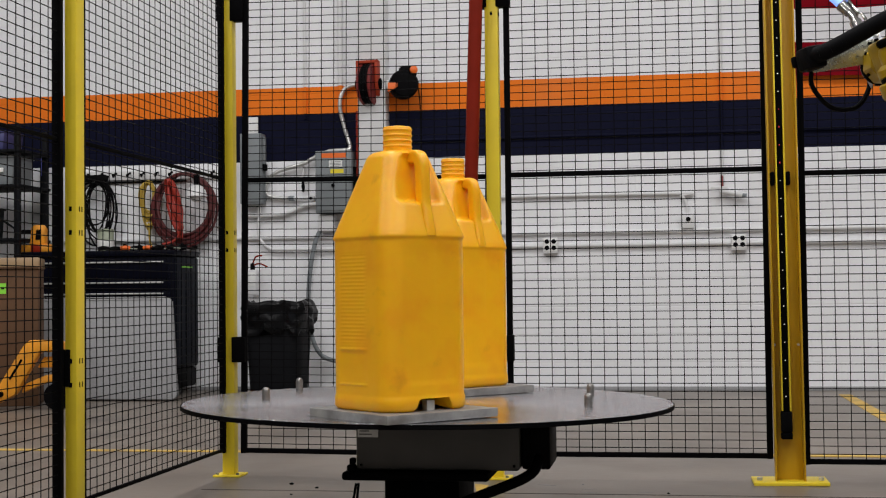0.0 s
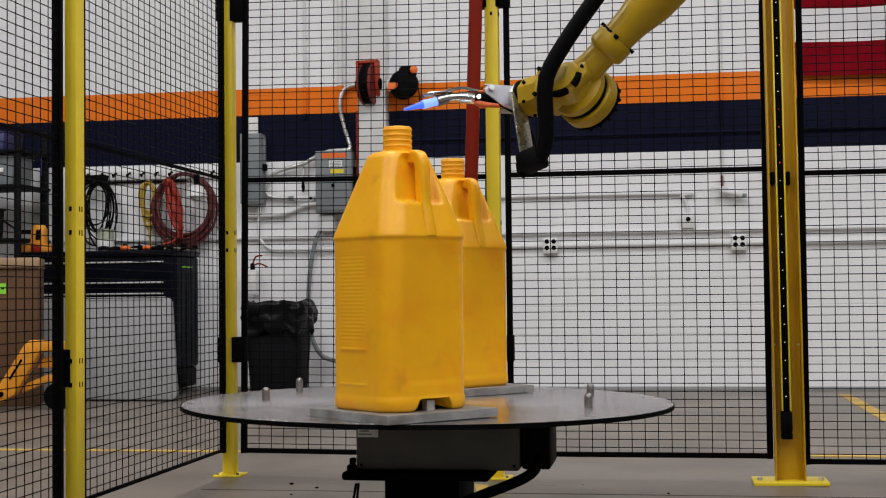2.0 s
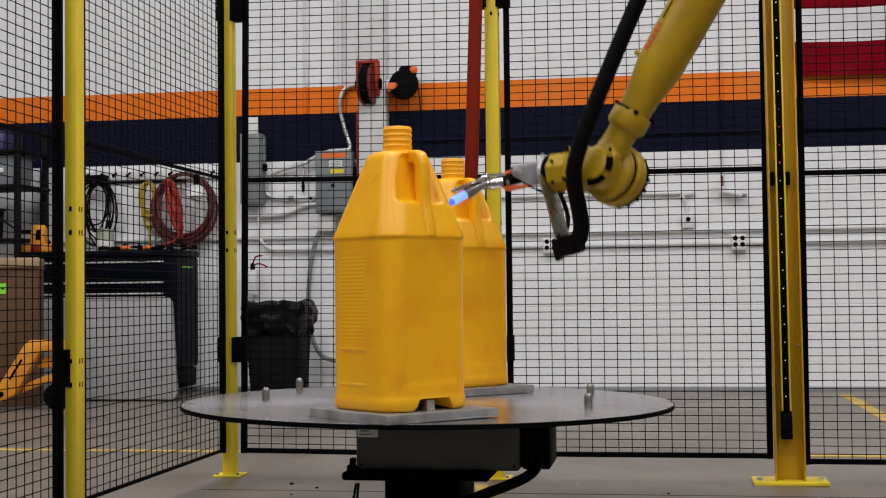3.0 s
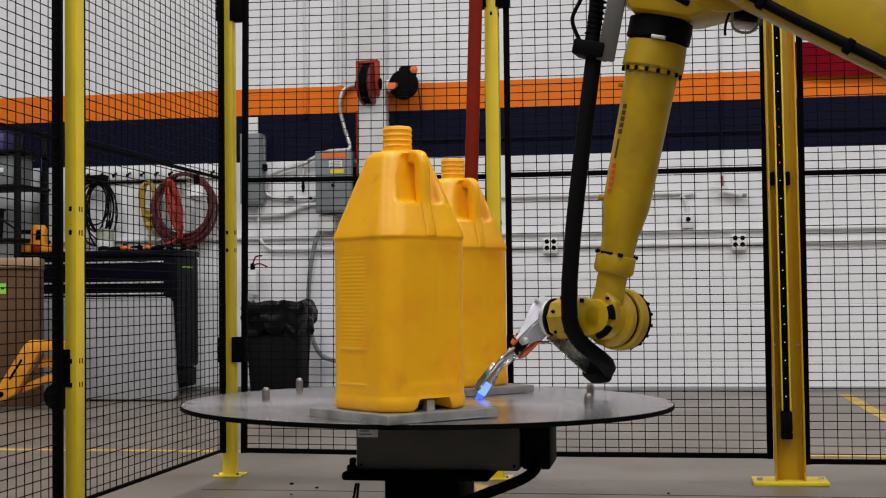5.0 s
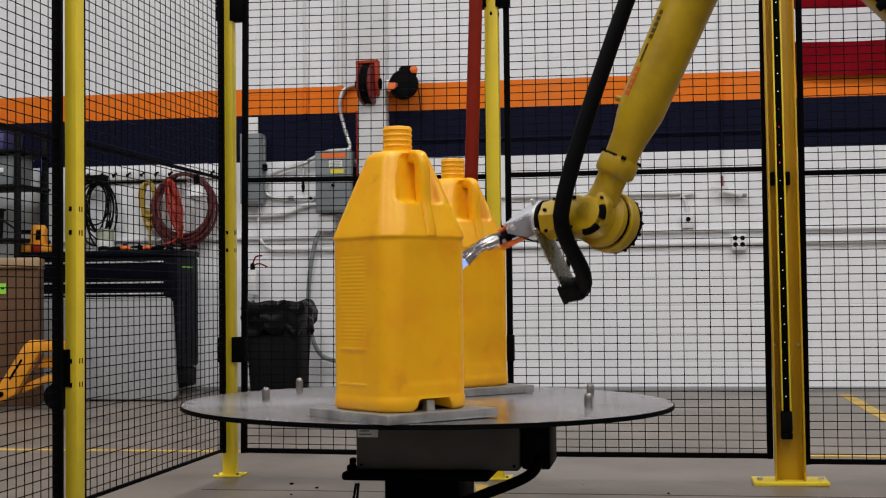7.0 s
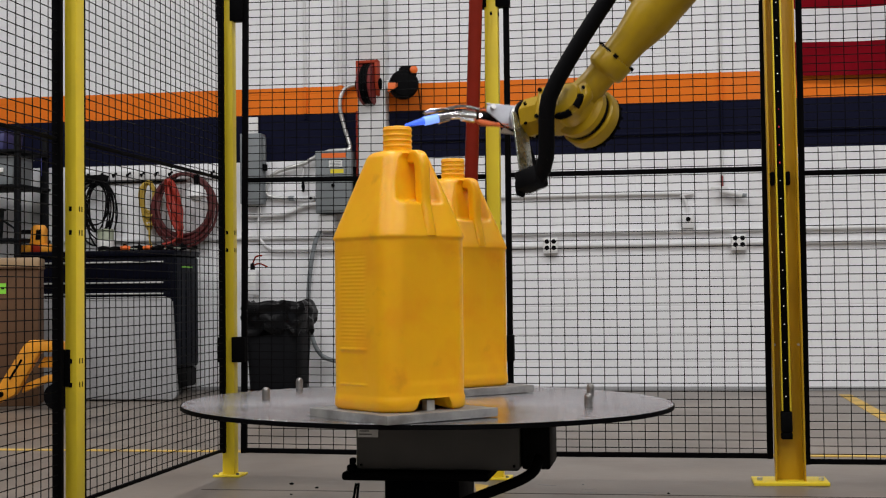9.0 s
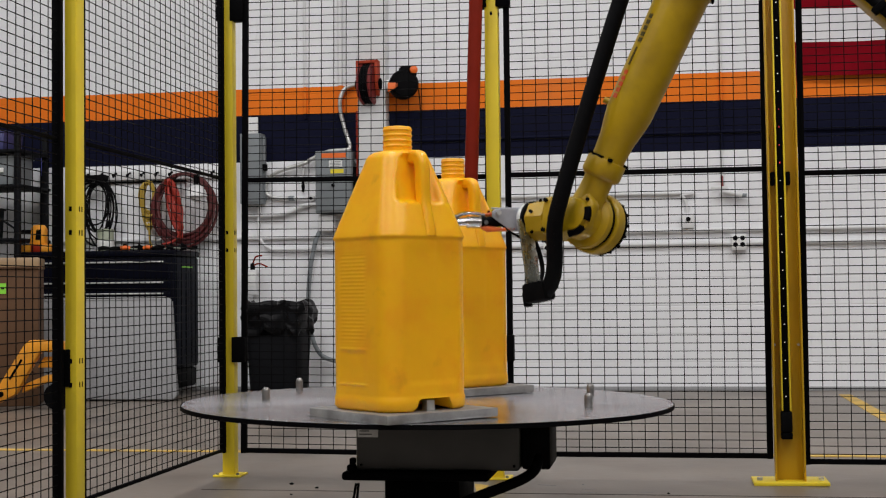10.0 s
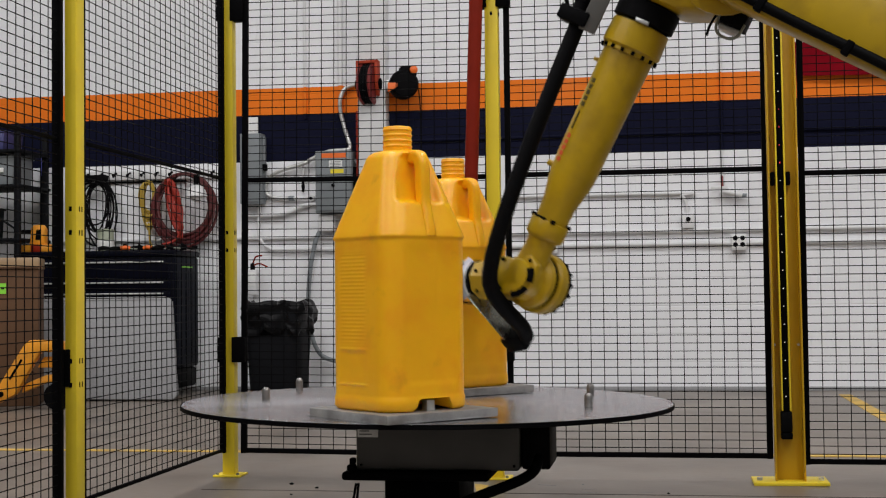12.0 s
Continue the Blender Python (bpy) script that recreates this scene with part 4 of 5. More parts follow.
for bx, bz in ((-0.058, -0.030), (0.02, -0.054), (-0.02, -0.052)):
    part("cover_bolt", cyl((bx, 0.045, bz), (bx, 0.052, bz), 0.005, seg=8), M_BLACK, forearm)
for k in range(16):
    a = 2 * math.pi * k / 16
    part("disc_bolt", cyl((0.083 * math.cos(a), -0.120, 0.083 * math.sin(a)), (0.083 * math.cos(a), -0.107, 0.083 * math.sin(a)), 0.0055, seg=8), M_BLACK, forearm)
part("near_boss", lathe([(0.050, 0.030), (0.052, 0.044), (0.046, 0.056), (0.030, 0.060)], 32, "Y"), M_ROBOT, forearm).location = (0.0, 0, -0.004)
part("joint_ring", lathe([(0.074, -0.0435), (0.083, -0.041), (0.083, -0.022), (0.068, -0.010)], 36, "Y"), M_ROBOT, forearm)
part("seal_ring", lathe([(0.076, -0.0565), (0.080, -0.056), (0.080, -0.045), (0.074, -0.044)], 36, "Y"), M_BLACK, forearm, "black seal")
part("joint_disc", lathe([(0.076, -0.104), (0.086, -0.101), (0.0905, -0.094), (0.0905, -0.062), (0.085, -0.057)], 40, "Y"), M_ROBOT, forearm)
part("disc_cover", lathe([(0.05, -0.117), (0.082, -0.116), (0.087, -0.112), (0.087, -0.105)], 36, "Y"), M_BLACK, forearm, "black cover")
for k, (a0, a1) in enumerate(((-52, -2), (-112, -72))):
    pts = [(0.055 * math.cos(radians(a0 + (a1 - a0) * i / 6)), 0.046, 0.055 * math.sin(radians(a0 + (a1 - a0) * i / 6))) for i in range(7)]
    part("curved_slot", tube(pts, 0.0115, 10), M_BLACK, forearm).rotation_euler = (0, 0.35, 0)
# markings on the tube: plain bars in place of the maker's lettering
for x0, x1, mm, hh in ((-0.435, -0.345, M_MARK_RED, 0.0085), (-0.505, -0.45, M_MARK_DARK, 0.003), (-0.605, -0.515, M_MARK_DARK, 0.008)):
    bm = bmesh.new()
    n = 1 if hh < 0.005 else 5
    rr = 0.0715 if x0 < -0.5 else 0.0688
    for k in range(n):
        u0, u1 = x0 + (x1 - x0) * k / n, x0 + (x1 - x0) * (k + 0.72) / n if n > 1 else x1
        for ang, ex in ((48 - 30, hh),):
            add_box(bm, u0, u1, rr - 0.0022, rr + 0.0006, -ex, ex, 0, Matrix.Rotation(radians(ang), 4, "X"))
    part("marking", bm, mm, forearm, "plain printed bars")
# wrist: turns about the joint disc's axis
wrist = part("wrist", outline([(-0.03, -0.04), (0.02, -0.056), (0.085, -0.056), (0.10, -0.05), (0.10, 0.05), (0.085, 0.058), (0.03, 0.056), (-0.03, 0.03)], -0.056, 0.060, 0.012), M_ROBOT, robot)
part("wrist_nose", lathe([(0.052, 0.095), (0.060, 0.10), (0.060, 0.160), (0.054, 0.166)], 8, "X"), M_ROBOT, wrist, smooth=20)
for bx, by, bz in ((0.035, 0.060, 0.045), (0.04, 0.060, -0.042), (0.085, 0.06, 0.044), (0.085, 0.06, -0.044)):
    part("wrist_bolt", cyl((bx, by, bz), (bx, by + 0.007, bz), 0.0065, seg=8), M_BLACK, wrist)
for k in range(6):
    a = 2 * math.pi * (k + 0.25) / 6
    part("nose_bolt", cyl((0.14, 0.054 * math.cos(a), 0.054 * math.sin(a)), (0.14, 0.064 * math.cos(a), 0.064 * math.sin(a)), 0.005, seg=8), M_BLACK, wrist)
part("flange_ring", lathe([(0.05, 0.166), (0.059, 0.168), (0.059, 0.177), (0.05, 0.179)], 32, "X"), M_RUBBER, wrist, "black flange ring")
part("flange_disc", lathe([(0.050, 0.179), (0.054, 0.1795), (0.054, 0.191), (0.048, 0.193)], 32, "X"), M_GALV, wrist)

# torch tool: origin on the flange, x along the flange axis, y towards the torch's lean
TORCH = pose(0.0, -0.016, 0.004) @ pose(0, 0, 0, 0, 0, 56)
tool = part("torch_bracket", bmesh.new(), M_BRACKET, robot, "grey folded steel torch bracket")
bmt = outline([(-0.020, 0.034), (0.118, 0.034), (0.130, 0.026), (0.130, 0.010), (0.075, -0.030), (-0.020, -0.030)], 0.018, 0.022, 0.0012)
# sloping upper plate, folded over from the side
top = outline([(-0.020, -0.046), (0.022, -0.048), (0.112, 0.002), (0.130, 0.010), (0.130, 0.0175), (-0.020, 0.0175)], 0.0, 0.004, 0.0012)
bmesh.ops.transform(top, matrix=pose(0, 0, 0.038, -90, 0, 0), verts=top.verts)
tmp = bpy.data.meshes.new("upper_plate")
top.to_mesh(tmp)
top.free()
bmt.from_mesh(tmp)
bpy.data.meshes.remove(tmp)
add_box(bmt, -0.02, 0.07, -0.044, 0.0175, -0.030, -0.026, 0.0012)
bmesh.ops.recalc_face_normals(bmt, faces=bmt.faces)
bmesh.ops.transform(bmt, matrix=TORCH, verts=bmt.verts)
add_cyl(bmt, (0.002, 0, 0), (0.010, 0, 0), 0.05, seg=30)
bmt.to_mesh(tool.data)
bmt.free()


def on_torch(name, bm, material, label=""):
    bmesh.ops.transform(bm, matrix=TORCH, verts=bm.verts)
    return part(name, bm, material, tool, label)


on_torch("bracket_bolt", cyl((0.008, -0.036, 0.038), (0.008, -0.036, 0.054), 0.006, seg=8), M_GALV)
on_torch("bracket_bolt", cyl((0.112, 0.022, 0.022), (0.112, 0.034, 0.022), 0.008, seg=8), M_GALV)
on_torch("torch_handle", tube([(0.07, 0, 0), (0.11, 0, -0.002), (0.165, 0, -0.004)], 0.0165, 12), M_RUBBER, "black torch valve")
on_torch("torch_nozzle", tube([(0.155, 0.0, -0.004), (0.20, 0.0, -0.002), (0.235, 0.0, -0.006), (0.268, 0.0, -0.018)], 0.0125, 14), M_CHROME, "polished steel burner tube")
on_torch("nozzle_sleeve", cyl((0.160, 0, -0.004), (0.200, 0, -0.003), 0.0175, seg=18), M_CHROME)
on_torch("nozzle_tip", cyl((0.240, 0, -0.008), (0.274, 0, -0.020), 0.0150, 0.0175, seg=18), M_CHROME)
on_torch("flame_shield", outline([(0.225, 0.016), (0.30, 0.004), (0.318, -0.006), (0.31, -0.010), (0.26, 0.004), (0.225, 0.008)], -0.012, 0.012, 0.002), M_CHROME, "bright flame shield")
on_torch("side_tube", tube([(0.15, 0.012, 0.016), (0.20, 0.012, 0.022), (0.245, 0.008, 0.010)], 0.005, 8), M_CHROME)
on_torch("trigger", outline([(0.055, -0.030), (0.145, -0.034), (0.165, -0.022), (0.15, -0.016), (0.10, -0.022), (0.06, -0.020)], 0.006, 0.022, 0.003), M_SCORCH, "dulled orange plastic trigger guard")
on_torch("grip_clip", outline([(0.085, 0.018), (0.145, 0.014), (0.150, 0.019), (0.13, 0.026), (0.09, 0.027)], -0.016, 0.004, 0.003), M_SCORCH, "dulled orange plastic clip")
for k in range(4):
    on_torch("clip_tooth", box(0.090 + 0.013 * k, 0.095 + 0.013 * k, -0.012, 0.0, 0.024, 0.031, 0.001), M_BLACK)
on_torch("valve_bolt", cyl((0.150, 0.012, -0.006), (0.150, 0.026, -0.006), 0.007, seg=8), M_CHROME)
for k in range(2):
    on_torch("spark_lead", tube([(-0.01, 0.03, -0.03), (0.03, 0.045, -0.05 - 0.012 * k), (0.07, 0.03, -0.04), (0.10, 0.012, -0.012)], 0.0028, 6), M_BLACK)
PLATE = pose(-0.020, 0.045, -0.016, 0, 8, 0)
part("hose_plate", box(-0.003, 0.003, -0.036, 0.030, -0.190, 0.02, 0.0015, PLATE), M_HPLATE, tool, "grey steel hose plate")
part("gas_hose", tube([(-0.02, 0.04, -0.19), (0.0, -0.02, -0.20), (0.02, -0.09, -0.15), (0.045, -0.10, -0.07), (0.05, -0.05, -0.02), (0.06, 0.01, -0.012)], 0.007, 8), M_RUBBER, tool, "thin black gas hose")
part("hose_clamp", box(-0.058, 0.022, -0.030, 0.034, -0.228, -0.168, 0.012, PLATE), M_RUBBER, tool, "black hose clamp")
part("clamp_tab", box(0.018, 0.032, -0.012, 0.02, -0.236, -0.192, 0.005, PLATE), M_BLACK, tool)
on_torch("flame", add_cyl(cyl((0.273, 0, -0.019), (0.305, 0, -0.030), 0.0125, 0.0125, 14), (0.304, 0, -0.0295), (0.372, 0, -0.052), 0.0125, 0.003, 14), M_FLAME, "blue gas flame")
on_torch("flame_core", cyl((0.2735, 0, -0.0195), (0.315, 0, -0.0335), 0.0128, 0.0132, 14), M_FLAME2, "pale flame core")

# flexible hose from the forearm clamp to the tool plate, in short stiff lengths
N_HOSE = 30
HOSE_R = 0.0235
HOSE_LINKS = []
hose_mesh = mesh_of("hose_link", lathe([(0.014, -0.026), (HOSE_R, -0.022), (HOSE_R, 0.022), (0.014, 0.026)], 16, "X"), M_RUBBER)
for k in range(N_HOSE):
    link = new("hose_link", hose_mesh)
    link.parent = robot
    HOSE_LINKS.append(link)


def hose_poses(t):
    upper, fore, spun, wr, tl = arm_poses(t)
    p0, d0 = fore @ Vector((-0.74, 0.03, 0.168)), (fore.to_3x3() @ Vector((1, 0, 0.0)))
    p1, d1 = tl @ PLATE @ Vector((-0.040, 0.005, -0.203)), (tl.to_3x3() @ Vector((0.80, 0, -0.60))).normalized()
    roll = curve_at(t, 4)
    # the hose swings round the wrist as the tool rolls
    side = wr @ Vector((0.010 + 0.036 * sm(0, 34, roll) + 0.0004 * max(-30, min(roll, 0)), 0.105, -0.012))
    d0 = (d0 + 2.2 * (side - p0).normalized()).normalized()
    dm = ((side - p0).normalized() + 0.75 * (p1 - side).normalized()).normalized()
    L1, L2 = (side - p0).length, (p1 - side).length
    pts = []
    for a, da, b, db, ln in ((p0, d0, side, dm, 0.55 * L1), (side, dm, p1, d1, L2)):
        for i in range(40):
            u = i / 40
            pts.append(a * ((1 + 2 * u) * (1 - u) ** 2) + da * (ln * u * (1 - u) ** 2) + b * (u * u * (3 - 2 * u)) + db * (ln * u * u * (u - 1)))
    pts.append(p1)
    cum = [0.0]
    for a, b in zip(pts, pts[1:]):
        cum.append(cum[-1] + (b - a).length)
    out = []
    j = 0
    for k in range(N_HOSE):
        s = cum[-1] * (k + 0.5) / N_HOSE
        while cum[j + 1] < s:
            j += 1
        d = (pts[j + 1] - pts[j]).normalized()
        q = pts[j].lerp(pts[j + 1], (s - cum[j]) / max(1e-9, cum[j + 1] - cum[j]))
        y = Vector((0, 1, 0))
        y = (y - d * y.dot(d)).normalized()
        z = d.cross(y)
        m = Matrix((d, y, z)).transposed().to_4x4()
        m.translation = q
        out.append(m)
    return out


# ---------------- things along the wall ----------------
def trash_can():
    ob = thing("trash_can", pose(-2.722, 9.45, 0), "dark grey plastic trash can with a crumpled black liner", "trash can")
    seg = 40

    def rect(z, hx, hy, r, jit=0.0):
        out = []
        for k in range(seg):
            a = 2 * math.pi * k / seg
            c, s = math.cos(a), math.sin(a)
            q = (abs(c) ** 5 + abs(s) ** 5) ** -0.2
            w = 1 + jit * (noise.noise(Vector((c * 3, s * 3, z * 9))) + 0.6 * noise.noise(Vector((c * 9, s * 9, z * 16))))
            out.append((hx * q * c * w, hy * q * s * w, z + jit * 0.4 * noise.noise(Vector((c * 4, s * 4, 5 + z)))))
        return out

    def loft(rows):
        bm = bmesh.new()
        rings = [[bm.verts.new(p) for p in row] for row in rows]
        for a, b in zip(rings, rings[1:]):
            for k in range(seg):
                bm.faces.new((a[k], a[(k + 1) % seg], b[(k + 1) % seg], b[k]))
        bm.faces.new(rings[0][::-1])
        bm.faces.new(rings[-1])
        return bm

    part("bin", loft([rect(0.0, 0.17, 0.17, 0), rect(0.02, 0.18, 0.18, 0), rect(0.50, 0.208, 0.208, 0), rect(0.60, 0.215, 0.215, 0)]), M_BIN, ob)
    bag = [rect(0.455 + 0.02 * i, 0.222 + 0.004 * math.sin(i * 1.7), 0.222 + 0.004 * math.sin(i * 1.7), 0, 0.14) for i in range(11)]
    bag += [rect(0.675, 0.20, 0.20, 0, 0.05), rect(0.64, 0.17, 0.17, 0, 0.05), rect(0.56, 0.15, 0.15, 0, 0.05)]
    part("liner", loft(bag), M_BAG, ob, "crumpled black liner")


trash_can()

# white air valve with red levers
av = thing("air_valve", pose(-3.055, YW - 0.09, 0.62), "small white air valve with thin red levers on the wall", "valve")
part("valve_body", box(-0.036, 0.036, -0.03, 0.06, 0.10, 0.29, 0.012), M_PIPE, av)
part("face_plate", box(-0.024, 0.026, -0.034, -0.0305, 0.17, 0.27, 0.002), M_LABEL, av)
part("neck", lathe([(0.016, 0.285), (0.018, 0.29), (0.018, 0.33), (0.012, 0.34)], 14), M_BLACK, av)
part("lever", tube([(0.0, 0, 0.33), (0.03, -0.02, 0.385), (0.08, -0.02, 0.395)], 0.006, 8), M_RED, av)
part("lever", tube([(0.0, 0, 0.32), (0.06, -0.02, 0.335), (0.12, -0.02, 0.31)], 0.006, 8), M_RED, av)
part("pipe", cyl((0.0, 0.05, 0.0), (0.0, 0.05, 0.10), 0.012, seg=10), M_PIPE, av)

# black tool cabinet with bright drawer pulls
CW, CX = 1.18, -4.64
ct = thing("tool_cart", pose(CX, 9.32, 0), "long black steel tool cabinet with bright drawer edges", "tool cabinet")
part("body", box(0.0, CW, 0.0, 0.52, 0.20, 1.005, 0.012), M_CART, ct)
part("worktop", box(-0.01, CW + 0.012, -0.02, 0.53, 1.006, 1.05, 0.014), M_CART, ct)
for z0, z1 in ((0.845, 0.985), (0.765, 0.838), (0.62, 0.758), (0.43, 0.612), (0.22, 0.422)):
    d = part("drawer", box(0.03, CW - 0.03, -0.012, -0.001, z0, z1, 0.004), M_CART, ct)
    part("drawer_pull", outline([(0.05, z1 - 0.026), (CW - 0.068, z1 - 0.026), (CW - 0.068, z1 - 0.014), (0.05, z1 - 0.014)], -0.026, -0.0125, 0.003), M_GALV, d, "bright metal edge")
part("end_panel", box(CW + 0.0005, CW + 0.012, 0.03, 0.49, 0.22, 0.995, 0.006), M_CARTSIDE, ct, "dark blue-grey end panel")
for k in range(6):
    part("panel_groove", box(CW + 0.0125, CW + 0.0145, 0.07 + 0.07 * k, 0.082 + 0.07 * k, 0.26, 0.90), M_CART, ct)
part("badge", box(CW + 0.0125, CW + 0.0150, 0.14, 0.36, 0.925, 0.935, 0.001), M_GREEN, ct, "thin lime marking")
part("badge", box(CW + 0.0125, CW + 0.0150, 0.14, 0.33, 0.948, 0.953, 0.001), M_GALV, ct)
part("foot_guard", box(CW - 0.10, CW + 0.004, 0.03, 0.47, 0.055, 0.1985, 0.02), M_RUBBER, ct, "black rubber foot")
for cx in (0.12, CW - 0.25):
    for cy in (0.1, 0.45):
        part("castor", cyl((cx - 0.02, cy, 0.06), (cx + 0.02, cy, 0.06), 0.06, seg=20), M_RUBBER, ct)
        part("castor_fork", box(cx - 0.03, cx + 0.03, cy - 0.03, cy + 0.03, 0.095, 0.199, 0.004), M_BLACK, ct)
part("foot", cyl((CW - 0.06, 0.10, 0.0), (CW - 0.06, 0.10, 0.056), 0.045, 0.04, 18), M_RUBBER, ct)

# folded plastic table leaning on the cabinet
ft = thing("folding_table", pose(-4.55, 8.94, 0.012, -9, 0, 0), "speckled grey plastic folding table top leaning on the tool cabinet", "folding table")
r = 0.055
pts = [(0, 0), (1.215, 0), (1.24, 0.012), (1.25, 0.04)] + [(1.178 - r + r * math.cos(radians(a)), 0.715 - r + r * math.sin(radians(a))) for a in (0, 22, 45, 68, 90)] + [(0, 0.715)]
part("table_leaf", outline(pts, 0.0, 0.045, 0.008), M_TABLE, ft)
part("edge_lip", box(0.02, 1.12, -0.004, -0.0005, 0.690, 0.700, 0.001), M_TABLE, ft)

# cardboard box
cb = thing("cardboard_box", pose(-4.113, 8.55, 0, 0, 0, 20), "tall brown cardboard box with a paler lid and green sticker", "box")
part("carton", box(-0.66, 0.0, 0.0, 0.36, 0.0, 0.908, 0.006), M_CARD, cb)
part("lid_flap", box(-0.666, 0.006, -0.008, 0.366, 0.910, 0.985, 0.008), M_TAPE, cb, "lighter top flap")
part("flap_edge", box(-0.66, 0.0, -0.012, -0.0085, 0.912, 0.924, 0.001), M_CARD, cb)
part("sticker", box(-0.247, -0.207, -0.003, -0.0005, 0.745, 0.815), M_GREEN, cb, "lime green sticker")
part("sticker_mark", box(-0.237, -0.219, -0.0045, -0.0032, 0.775, 0.790), M_BLACK, cb)

# pallet jack
pj = thing("pallet_jack", pose(-4.37, 8.2, 0), "orange-yellow pallet jack frame standing on the floor", "pallet jack")
part("frame", outline([(-0.10, 0.03), (0.16, 0.045), (0.275, 0.10), (0.445, 0.372), (0.60, 0.372), (0.60, 0.440), (0.555, 0.448), (0.375, 0.448), (0.335, 0.415), (0.165, 0.160), (-0.10, 0.130)], -0.03, 0.03, 0.010), M_JACK, pj)
part("brace", outline([(0.29, 0.105), (0.335, 0.125), (0.47, 0.178), (0.60, 0.185), (0.60, 0.225), (0.46, 0.224), (0.325, 0.170), (0.30, 0.145)], 0.034, 0.085, 0.008), M_JACK, pj)
part("inner_plate", outline([(0.40, 0.27), (0.60, 0.27), (0.60, 0.34), (0.445, 0.34)], 0.034, 0.05, 0.006), M_JACK, pj)
part("fork", box(-0.9, -0.095, -0.08, 0.08, 0.035, 0.115, 0.012), M_JACK, pj)
part("fork_wheel", cyl((-0.75, -0.03, 0.035), (-0.75, 0.03, 0.035), 0.035, seg=20), M_RUBBER, pj)
part("pump", cyl((0.54, 0.10, 0.10), (0.54, 0.10, 0.40), 0.034, seg=18), M_BLACK, pj)
part("pump_rod", cyl((0.50, 0.06, 0.20), (0.50, 0.06, 0.36), 0.012, seg=12), M_CHROME, pj)
part("steer_wheel", cyl((0.52, 0.05, 0.085), (0.52, 0.13, 0.085), 0.085, seg=28), M_RUBBER, pj)
part("pivot_bolt", cyl((0.185, -0.04, 0.105), (0.185, -0.0305, 0.105), 0.018, seg=12), M_BLACK, pj)
part("lettering_bar", box(-0.075, 0.075, -0.0335, -0.0305, -0.007, 0.007, 0, pose(0.285, 0, 0.262, 0, -56.5, 0)), M_BLACK, pj)

# rack at the far end
rk = thing("storage_rack", pose(-5.56, 9.25, 0), "dark metal storage rack with bins", "rack")
for x in (0.0, 0.95):
    for y in (0.0, 0.45):
        part("upright", box(x - 0.02, x + 0.02, y - 0.02, y + 0.02, 0, 1.97, 0.003), M_BIN, rk)
for z in (0.5, 1.15, 1.54, 1.795):
    part("shelf", box(-0.03, 0.98, -0.03, 0.48, z - 0.02, z, 0.003), M_BIN, rk)
part("cross_brace", tube([(0.72, 0.02, 1.35), (0.95, 0.02, 1.20)], 0.008, 6), M_BIN, rk)
for x, z0, hh, mm, lab in ((0.70, 1.796, 0.13, M_BLUEBIN, "violet-blue plastic storage bin"), (0.42, 1.796, 0.10, M_BLUEBIN, "violet-blue plastic storage bin"), (0.78, 1.541, 0.20, M_BOXGREY, "grey plastic storage bin"), (0.45, 1.541, 0.17, M_BOXGREY, "grey plastic storage bin"), (0.55, 1.151, 0.22, M_BIN, "dark plastic storage bin")):
    ob = thing("storage_bin", pose(-5.56 + x, 9.43, z0), lab + " on the rack", "bin", "rack bins")
    part("tray", outline([(-0.12, 0.0), (0.12, 0.0), (0.135, hh), (-0.135, hh)], -0.15, 0.15, 0.012), mm, ob)
    part("rim", box(-0.142, 0.142, -0.157, 0.157, hh - 0.002, hh + 0.012, 0.004), mm, ob)
    part("front_grip", box(-0.05, 0.05, -0.165, -0.152, hh * 0.45, hh * 0.62, 0.004), M_LABEL if mm == M_BOXGREY else mm, ob)
single("red_carton", box(0, 0.10, 0, 0.10, 0, 0.14, 0.004), M_RED, "small red carton on the rack beside a bin", "carton", pose(-4.955, 9.27, 1.541))

# rail with hooks, cords and lamp
rail = thing("hook_rail", pose(0, 0, 0), "white wall rail with dark hooks", "hook rail", kind="structure")
part("rail_bar", box(-4.43, -3.30, YW - 0.025, YW - 0.001, 1.615, 1.685, 0.004), M_PIPE, rail)
part("lower_strip", box(-4.43, -3.60, YW - 0.018, YW - 0.001, 1.592, 1.606, 0.002), M_BLACK, rail, "thin dark strip")
for k in range(10):
    x = -4.38 + 0.112 * k
    part("hook", tube([(x, YW - 0.026, 1.668), (x, YW - 0.06, 1.66), (x, YW - 0.09, 1.635), (x, YW - 0.10, 1.655)], 0.007, 6), M_BLACK, rail)


def coil(x, z, rx, rz, turns, r, material, label, y=YW - 0.08, seed=1, spread=0.16, drift=0.03, lean=0.0):
    """Cord hung in loops; each loop has its own size and hangs a little aside."""
    rng = random.Random(seed)
    loops = [(rng.uniform(1 - spread, 1 + spread * 0.5), rng.uniform(1 - spread, 1 + spread * 0.6), rng.uniform(-drift, drift), rng.uniform(-0.04, 0.0)) for _ in range(turns + 1)]
    pts = []
    for i in range(turns * 16 + 1):
        k, u = divmod(i, 16)
        u /= 16
        a0, b0 = loops[min(k, turns)], loops[min(k + 1, turns)]
        fx, fz, dx, dy = (p * (1 - u) + q * u for p, q in zip(a0, b0))
        a = 2 * math.pi * u + 1.57
        pts.append((x + dx + rx * fx * math.cos(a) - lean * math.sin(a), y + dy + 0.012 * math.sin(3 * a + k), z + rz * (fz * math.sin(a) + 0.9 * (1 - fz))))
    return single("cord_coil", tube(pts, r, 6), material, label, "cord coil", group="hanging coils")


